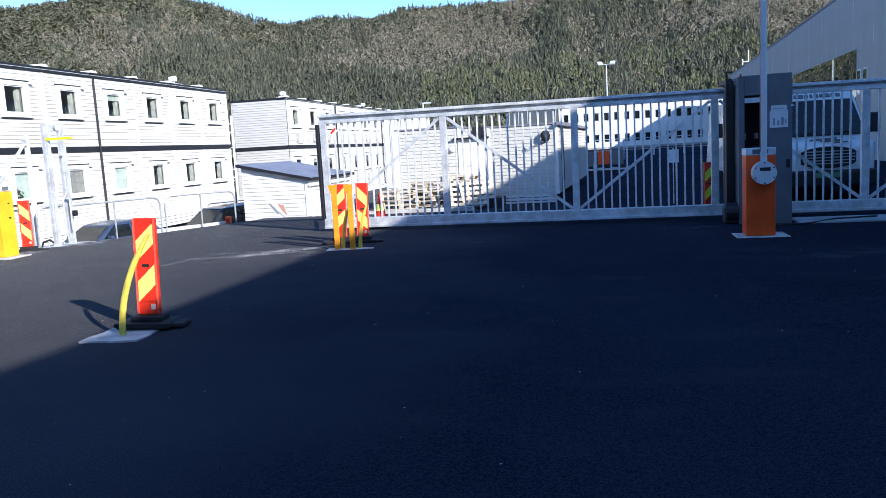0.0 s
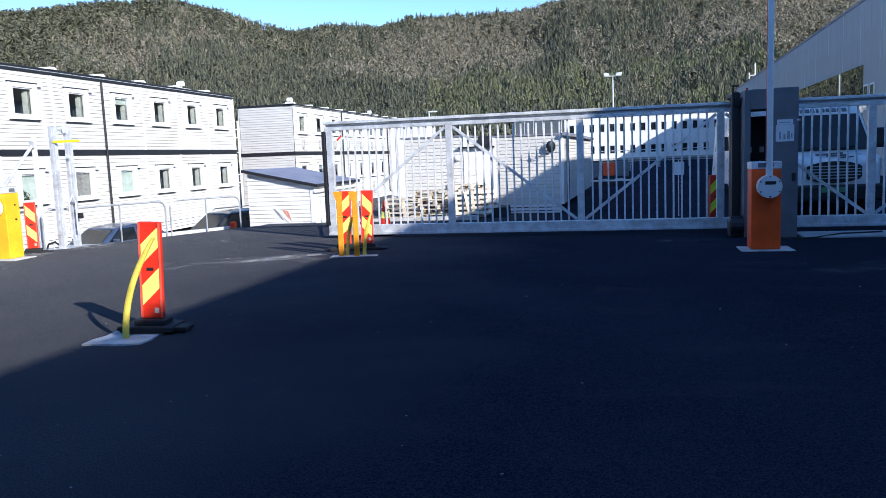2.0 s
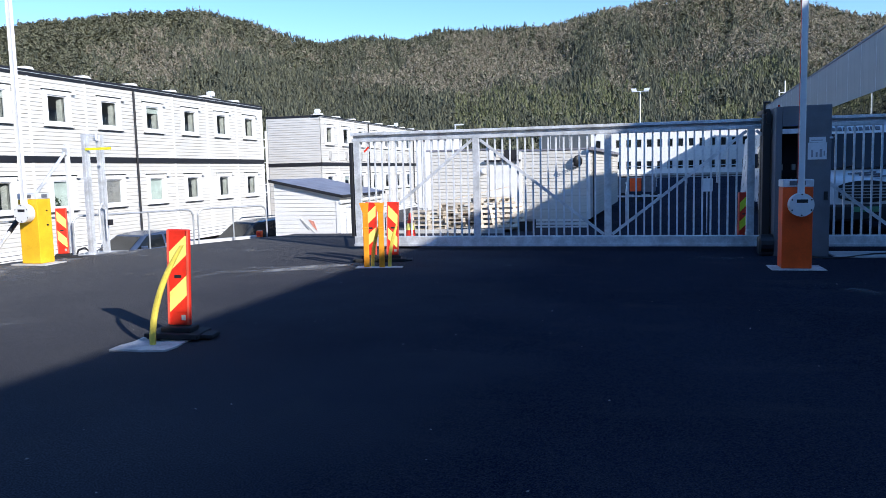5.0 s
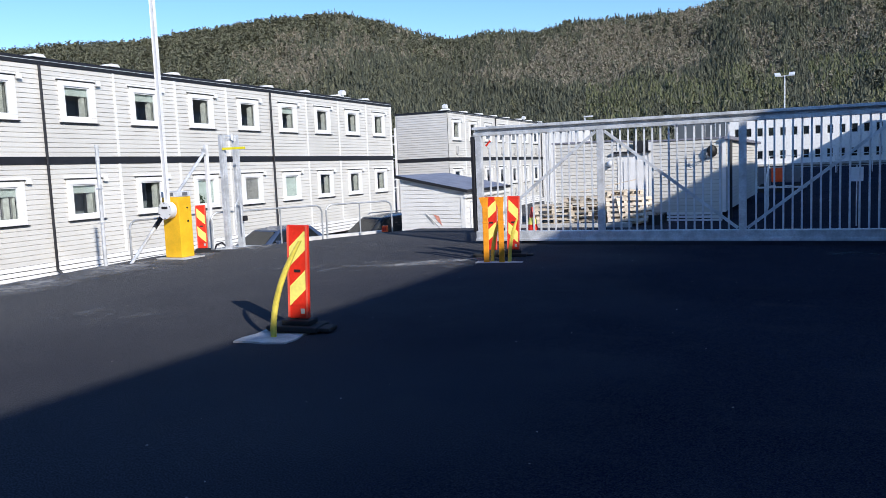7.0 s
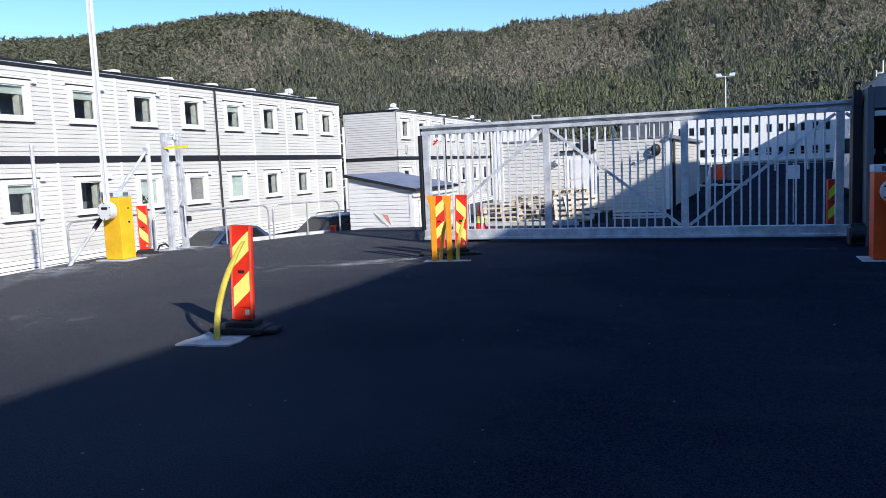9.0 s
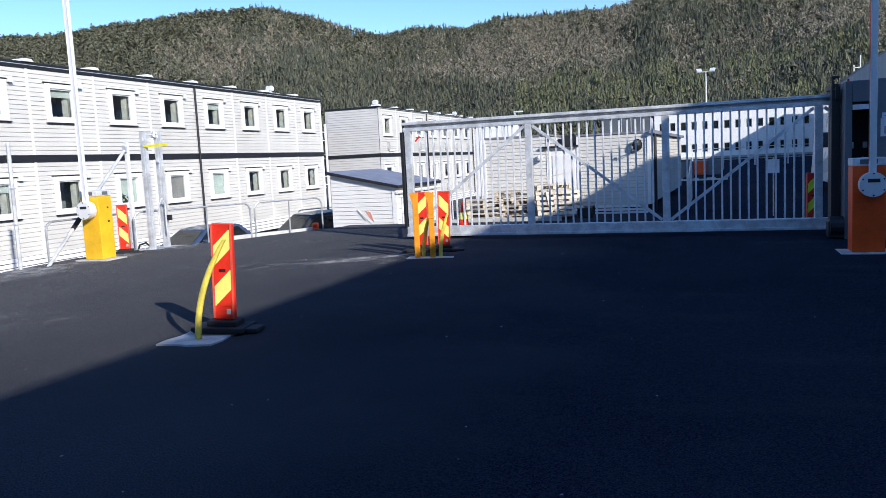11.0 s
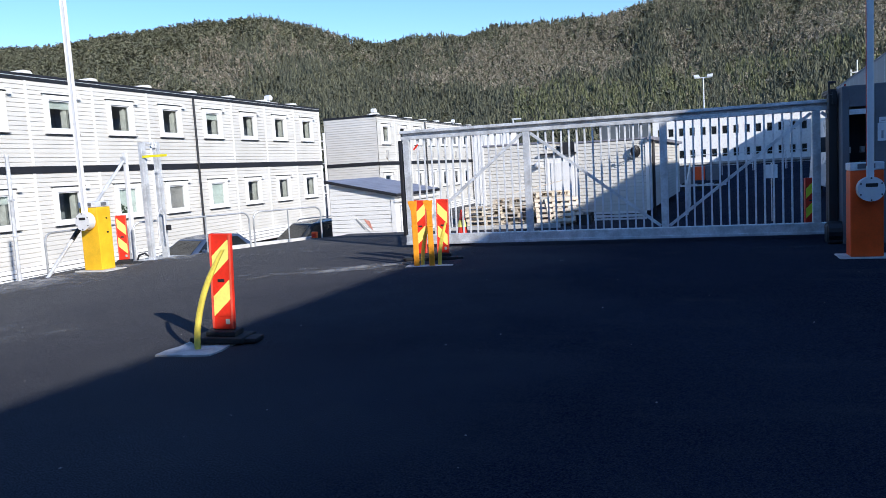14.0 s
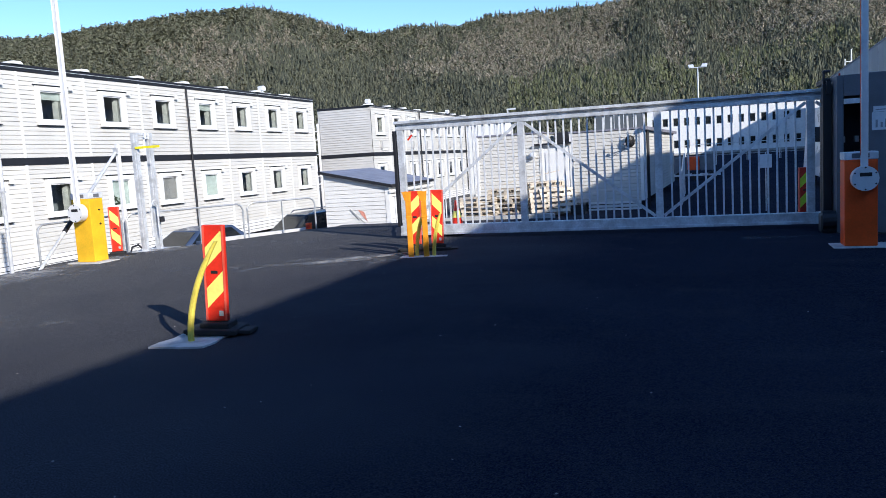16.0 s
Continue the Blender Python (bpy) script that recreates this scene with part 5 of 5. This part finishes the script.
part("roof_box", bx(0.16, 0.90, 1.6, 2.6, 1.992, 2.36, bevel=0.02), BLACK, porch, "dark ventilation box on the porch roof")
part("door", bx(0.12, 0.88, -0.03, -0.002, -0.28, 1.68, bevel=0.01), WHITEPAINT, porch)
part("handle", quick(lambda bm: rod(bm, (0.2, -0.07, 0.75), (0.32, -0.07, 0.75), 0.012, 6)), ALU, porch)
lampw = thing("wall_lamp", "round white wall lamp on clapboard", "lamp", pose(-5.19, 25.96, 1.62))
part("base", quick(lambda bm: rod(bm, (0, 0, 0), (0, -0.05, 0), 0.11, 16)), GALV, lampw)
part("globe", quick(lambda bm: bmesh.ops.create_icosphere(bm, subdivisions=3, radius=0.105, matrix=Matrix.Translation((0, -0.1, 0)))), LAMPGLASS, lampw, smooth=True)


def dish():
    t = thing("satellite_dish", "dark round satellite dish on a bent wall arm", "dish", pose(-2.02, 25.80, 1.88, 0, 0, 25) @ Matrix.Scale(0.62, 4))
    bm = bmesh.new()
    prev = None
    for i in range(6):
        r = 0.31 * i / 5
        y = 0.10 - 0.25 * (r / 0.31) ** 2 * 0.3
        ring = [bm.verts.new((math.cos(a) * r * 0.86, -y, math.sin(a) * r)) for a in np.linspace(0, math.tau, 25)[:-1]] if i else [bm.verts.new((0, -y, 0))]
        if prev:
            for k in range(24):
                if len(prev) == 1:
                    bm.faces.new((prev[0], ring[k], ring[(k + 1) % 24]))
                else:
                    bm.faces.new((prev[k], ring[k], ring[(k + 1) % 24], prev[(k + 1) % 24]))
        prev = ring
    bmesh.ops.solidify(bm, geom=bm.faces[:], thickness=0.015)
    part("reflector", bm, BLACK, t, smooth=True)
    part("wall_arm", quick(lambda bm: tube(bm, [(0, 0.0, 0), (-0.05, 0.15, -0.05), (-0.05, 0.2, -0.3), (0.0, 0.38, -0.32)], 0.022, 6)), ANTHRACITE, t)
    part("feed_arm", quick(lambda bm: tube(bm, [(-0.05, 0.02, -0.28), (-0.36, -0.3, -0.30), (-0.40, -0.34, -0.16)], 0.018, 6)), ANTHRACITE, t)
    part("feed_horn", bx(-0.45, -0.36, -0.40, -0.30, -0.18, -0.06, bevel=0.01), ANTHRACITE, t)
    part("stay", quick(lambda bm: rod(bm, (-0.05, 0.18, -0.3), (-0.75, 0.38, -0.55), 0.015, 6)), ANTHRACITE, t)


dish()


def ramp():
    t = thing("hand_railing", "galvanised handrail beside the site cabin", "railing", pose(-1.35, 27.0, 0))
    for y in (0.1, 1.6, 3.1, 4.6, 5.9):
        part("post", quick(lambda bm: rod(bm, (0.86, y, -0.3), (0.86, y, 0.75 + y * 0.09), 0.025, 6)), GALV, t)
    part("handrail", quick(lambda bm: rod(bm, (0.86, 0, 0.75), (0.86, 6, 1.3), 0.028, 8)), GALV, t)
    part("handrail", quick(lambda bm: rod(bm, (0.86, 0, 0.35), (0.86, 6, 0.88), 0.02, 8)), GALV, t)


ramp()


# ---- pallets ----
def pallet(m, label):
    t = thing("pallet", label, "pallet", m, "pallet stacks")
    top = data("board", bx(-0.6, 0.6, -0.05, 0.05, 0.122, 0.144), WOOD)
    for y in (-0.35, -0.175, 0, 0.175, 0.35):
        part("board", top, None, t, "", pose(0, y, 0))
    cross = data("stringer", bx(-0.05, 0.05, -0.4, 0.4, 0.10, 0.1215), WOOD)
    block = data("block", bx(-0.06, 0.06, -0.05, 0.05, 0.022, 0.0995), WOOD)
    for x in (-0.54, 0, 0.54):
        part("stringer", cross, None, t, "", pose(x, 0, 0))
        for y in (-0.35, 0, 0.35):
            part("block", block, None, t, "", pose(x, y, 0))
    bot = data("base_board", bx(-0.6, 0.6, -0.05, 0.05, 0, 0.0215), WOOD)
    for y in (-0.35, 0, 0.35):
        part("base_board", bot, None, t, "", pose(0, y, 0))
    return t


rng = random.Random(5)
first = pallet(pose(-6.88, 24.7, ground(-6.88, 24.7) + 0.02, 0, 0, 12), "pale wooden pallet in a rough stack behind the gate")
for sx, sy, count, rot in ((-6.88, 24.7, 6, 12), (-5.75, 24.85, 6, 4), (-4.66, 24.95, 7, 20)):
    z0 = min(ground(sx, sy), ground(sx + .4, sy + .4)) + 0.02
    for k in range(count):
        if (sx, k) == (-6.88, 0):
            continue
        copy_thing(first, pose(sx + rng.uniform(-.16, .16), sy + rng.uniform(-.14, .14), z0 + k * 0.150, rng.uniform(-1, 1), rng.uniform(-1.2, 1.2), rot + rng.uniform(-16, 16)))
# two pallets leaning upright against the stack
for px, py, lean, rot in ((-4.20, 24.50, 68, 38), (-4.42, 24.28, 62, 20)):
    copy_thing(first, pose(px, py, ground(px, py) + 0.44, lean, 0, rot))
crate = thing("plastic_crate", "black plastic crate on the ground beside the pallets", "crate", pose(-3.55, 24.6, ground(-3.55, 24.6)))
part("body", bx(-0.22, 0.22, -0.16, 0.16, 0, 0.27, bevel=0.02), BLACK, crate)
part("rim", bx(-0.235, 0.235, -0.175, 0.175, 0.272, 0.30, bevel=0.008), RUBBER, crate)
plank = data("plank", bx(-0.9, 0.9, -0.06, 0.06, -0.012, 0.012), WOOD)
o = new("plank", plank)
o.matrix_basis = pose(-5.0, 24.6, 0.94, 2, -11, 8)
tagged(o, "loose pale plank tilted across the pallet stack", "plank")



solid("yard_kerb", quick(lambda bm: beam(bm, (-7.9, 21.2, -0.12), (-3.9, 22.3, -0.16), 0.25, 0.22, bevel=0.02)), CONCRETE, "pale concrete yard kerb in front of the pallets", "kerb")


def mesh_fence():
    t = thing("mesh_fence", "grey wire mesh crowd fence beside the pallets", "fence", pose(-8.5, 21.6, ground(-8.0, 21.6), 0, 0, 12))
    part("frame", quick(lambda bm: tube(bm, [(0, 0, 0), (0, 0, 1.05), (1.5, 0, 1.05), (1.5, 0, 0)], 0.02, 8)), GALV, t)
    part("lower_tube", quick(lambda bm: rod(bm, (0, 0, 0.15), (1.5, 0, 0.15), 0.016, 8)), GALV, t)
    for i in range(1, 14):
        part("wire", quick(lambda bm: rod(bm, (i * 1.5 / 14, 0, 0.15), (i * 1.5 / 14, 0, 1.05), 0.007, 6)), GALV, t)


mesh_fence()


cab_line = solid("cable", quick(lambda bm: tube(bm, [(2.62, 13.9, 0.12), (2.85, 13.62, 0.11), (3.2, 13.66, 0.12), (3.7, 14.0, 0.145), (4.4, 14.2, 0.145)], 0.013, 6)), BLACK, "loose black cable lying beside the cabinet", "cable")
# ---- far yard ----
def loader():
    t = thing("yard_truck", "orange yard truck with a dark cab and flat bed", "truck", pose(-0.22, 45.0, -0.3) @ Matrix.Scale(0.58, 4))
    part("tank", bx(-0.55, 0.55, 0, 1.4, 0.95, 2.25, bevel=0.08), ORANGE, t, "orange painted body")
    part("cab", bx(-1.7, -0.6, 0.1, 1.8, 0.6, 2.2, bevel=0.08), ANTHRACITE, t)
    part("rear_body", bx(0.6, 1.9, 0.1, 2.0, 0.9, 2.3, bevel=0.1), ANTHRACITE, t)
    part("deck", bx(-1.8, 2.4, -0.4, 2.2, 0.42, 0.58), GALV, t)
    for x in (-1.2, 0.2, 1.7):
        part("wheel", quick(lambda bm: rod(bm, (x, -0.3, 0.42), (x, 0.05, 0.42), 0.42, 18)), TYRE, t)
    part("lamp", bx(-0.95, -0.75, -0.02, 0.1, 1.7, 1.85), LAMPGLASS, t)


loader()


def flood_mast(m, h, label):
    t = thing("floodlight_mast", label, "floodlight", m, "lamp masts")
    part("pole", quick(lambda bm: rod(bm, (0, 0, 0), (0, 0, h), 0.14, 10, 0.09)), GALV, t)
    part("cross_arm", quick(lambda bm: beam(bm, (-0.9, 0, h), (0.9, 0, h + 0.05), 0.1, 0.1)), GALV, t)
    for x in (-0.85, 0.85):
        part("lamp_head", quick(lambda bm: beam(bm, (x, -0.5, h + 0.02), (x * 1.15, 0.45, h + 0.45), 0.75, 0.22, bevel=0.03)), LAMPGLASS, t)
    return t


flood_mast(pose(0.25, 121, -0.3), 12.9, "tall galvanised floodlight mast with two lamp heads")
sl = thing("street_lamp", "distant street lamp with a single arm", "street lamp", pose(-19.5, 84.0, -0.62))
part("pole", quick(lambda bm: rod(bm, (0, 0, 0), (0, 0, 7.2), 0.09, 8)), GALV, sl)
part("head", bx(-0.1, 0.9, -0.15, 0.15, 7.15, 7.3, bevel=0.03), LAMPGLASS, sl)

# barrier fence in the far yard
for i in range(8):
    f = thing("site_fence", "dark mesh site fence panel across the far yard", "fence", pose(-1.0 + i * 2.5, 70, -0.3), "site fence panels")
    part("frame", quick(lambda bm: tube(bm, [(0, 0, 0), (0, 0, 1.9), (2.4, 0, 1.9), (2.4, 0, 0)], 0.03, 6)), GALV, f)
    part("mid_tube", quick(lambda bm: rod(bm, (0, 0, 0.95), (2.4, 0, 0.95), 0.02, 6)), GALV, f)

def container(x0, x1, y, top, paint, bays, label):
    """A panelled box seen over the cabins, its front split by upright ribs."""
    t = thing("storage_container", label, "container", pose(x0, y, -0.4), "storage containers")
    w, h = x1 - x0, top + 0.4
    part("body", bx(0, w, 0.05, 2.6, 0, h, bevel=0.02), paint, t)
    for i in range(bays):
        a = w * i / bays
        part("door", bx(a + 0.03, a + w / bays - 0.03, 0.0, 0.045, 0.1, h - 0.1, bevel=0.01), paint, t)
    for i in range(bays + 1):
        part("rib", bx(w * i / bays - 0.025, w * i / bays + 0.025, -0.03, -0.002, 0, h), TRIM if paint is TRIM else GALV, t)
    return t


container(-11.5, -9.62, 40.0, 3.42, TRIM, 6, "tall white panelled storage container behind the cabins")
container(-7.25, -3.75, 60.0, 4.2, SLATE, 5, "dark slate-grey panelled container behind the cabins")

board = thing("notice_board", "small pale notice board on a thin post in the yard", "notice board", pose(1.55, 20.0, ground(1.55, 20.0)))
part("post", quick(lambda bm: rod(bm, (0, 0.02, 0), (0, 0.02, 1.38), 0.014, 8)), GALV, board)
part("sheet", bx(-0.13, 0.13, -0.02, -0.006, 1.02, 1.34), PAPER, board)

# ---- gravel verge along the module building ----
def verge():
    rs = random.Random(21)
    vs, fs = [], []
    n = 90
    for i in range(n + 1):
        y = 4.0 + 16.0 * i / n
        edge = -19.25 + 0.25 * noise.noise((y * 0.7, 0, 2)) + rs.uniform(-0.06, 0.06)
        for k in range(4):
            x = -20.55 + (edge + 20.55) * k / 3
            vs.append((x, y, ground(x, y) + (0.012 if k == 3 else 0.03 + rs.uniform(0, 0.02))))
    for i in range(n):
        for k in range(3):
            a = i * 4 + k
            fs.append((a, a + 1, a + 5, a + 4))
    me = bpy.data.meshes.new("gravel_verge")
    me.from_pydata(vs, [], fs)
    me.materials.append(GRAVEL)
    tagged(new("gravel_verge", me), "pale dusty gravel strip at the foot of the module building", "gravel", kind="structure")


verge()

# ---- dust and dried mud on the asphalt ----
def dust_mat(name, colour, lo, hi, gain):
    m = bpy.data.materials.new(name)
    m.use_nodes = True
    nt = m.node_tree
    L = nt.links.new
    b = nt.nodes["Principled BSDF"]
    b.inputs["Base Color"].default_value = (*colour, 1)
    b.inputs["Roughness"].default_value = 0.95
    co = nt.nodes.new("ShaderNodeTexCoord")
    n = nt.nodes.new("ShaderNodeTexNoise")
    n.inputs["Scale"].default_value, n.inputs["Detail"].default_value, n.inputs["Roughness"].default_value = 3.2, 9, 0.72
    L(co.outputs["Object"], n.inputs["Vector"])
    mp = nt.nodes.new("ShaderNodeMapping")
    mp.inputs["Location"].default_value = (-1.0, -1.0, 0.0)
    mp.inputs["Scale"].default_value = (2.0, 2.0, 0.0)
    L(co.outputs["Generated"], mp.inputs["Vector"])
    g = nt.nodes.new("ShaderNodeTexGradient")
    g.gradient_type = "SPHERICAL"
    L(mp.outputs["Vector"], g.inputs["Vector"])
    r = nt.nodes.new("ShaderNodeMapRange")
    r.inputs["From Min"].default_value, r.inputs["From Max"].default_value = lo, hi
    L(n.outputs["Fac"], r.inputs["Value"])
    mul = nt.nodes.new("ShaderNodeMath")
    mul.operation = "MULTIPLY"
    L(r.outputs["Result"], mul.inputs[0])
    L(g.outputs["Fac"], mul.inputs[1])
    k = nt.nodes.new("ShaderNodeMath")
    k.operation = "MULTIPLY"
    k.use_clamp = True
    k.inputs[1].default_value = gain
    L(mul.outputs[0], k.inputs[0])
    L(k.outputs[0], b.inputs["Alpha"])
    return m


DUST = dust_mat("dried_dust", (0.29, 0.278, 0.26), 0.50, 0.80, 1.2)
CAKED = dust_mat("caked_dust", (0.40, 0.385, 0.36), 0.36, 0.74, 1.6)


def dust(x, y, rx, ry, turn, caked=0):
    n = 8
    vs, fs = [], []
    c, s = math.cos(turn), math.sin(turn)
    for j in range(n + 1):
        for i in range(n + 1):
            u, v = (i / n * 2 - 1) * rx, (j / n * 2 - 1) * ry
            px, py = x + u * c - v * s, y + u * s + v * c
            vs.append((px, py, ground(px, py) + (0.006, 0.009)[caked]))
    fs = [(j * (n + 1) + i, j * (n + 1) + i + 1, (j + 1) * (n + 1) + i + 1, (j + 1) * (n + 1) + i) for j in range(n) for i in range(n)]
    me = bpy.data.meshes.new("dust_patch")
    me.from_pydata(vs, [], fs)
    me.materials.append((DUST, CAKED)[caked])
    tagged(new("dust_patch", me), "pale dried dust patch on the asphalt", "dust", "dust patches", "structure")


for d in ((-5.6, 11.8, 2.2, 0.6, 0.35), (-7.4, 11.2, 1.5, 0.5, 0.2), (-10.6, 11.0, 1.3, 1.0, 0.9), (-11.4, 9.0, 1.6, 1.0, 0.3),
          (-8.0, 7.2, 1.6, 0.6, 0.1), (-10.0, 13.9, 1.2, 0.8, 0.6), (-8.6, 14.9, 1.4, 0.6, 0.4), (-12.8, 7.6, 1.4, 1.6, 0.2), (3.4, 10.6, 1.4, 0.5, 0.1), (1.2, 13.6, 1.2, 0.35, 0.0),
          (-5.35, 12.2, 0.9, 0.16, 0.45, 1), (-5.75, 11.75, 0.9, 0.2, 0.5, 1), (-11.4, 10.9, 0.9, 1.3, 0.1, 1), (-11.4, 8.9, 0.8, 1.4, 0.1, 1), (-11.3, 12.7, 0.6, 0.6, 0.2, 1), (-10.9, 14.3, 0.4, 0.9, 0.4, 1)):
    dust(*d)

# ---- grit on the asphalt ----
bm = bmesh.new()
rs = random.Random(9)
for i in range(150):
    x, y = rs.uniform(-13, 3), rs.uniform(2.5, 14.5)
    r = rs.uniform(0.004, 0.013) * (1.6 if rs.random() < 0.08 else 1)
    z = ground(x, y)
    k = [bm.verts.new((x + math.cos(a + rs.random()) * r * rs.uniform(.6, 1.3), y + math.sin(a + rs.random()) * r * rs.uniform(.6, 1.3), z)) for a in (0, 1.57, 3.14, 4.71)]
    tip = bm.verts.new((x, y, z + r * rs.uniform(.3, .8)))
    for a, b in zip(k, k[1:] + k[:1]):
        bm.faces.new((a, b, tip))
solid("loose_grit", bm, GRAVEL, "pale grit and small stones scattered over the asphalt", "grit", kind="stuff")
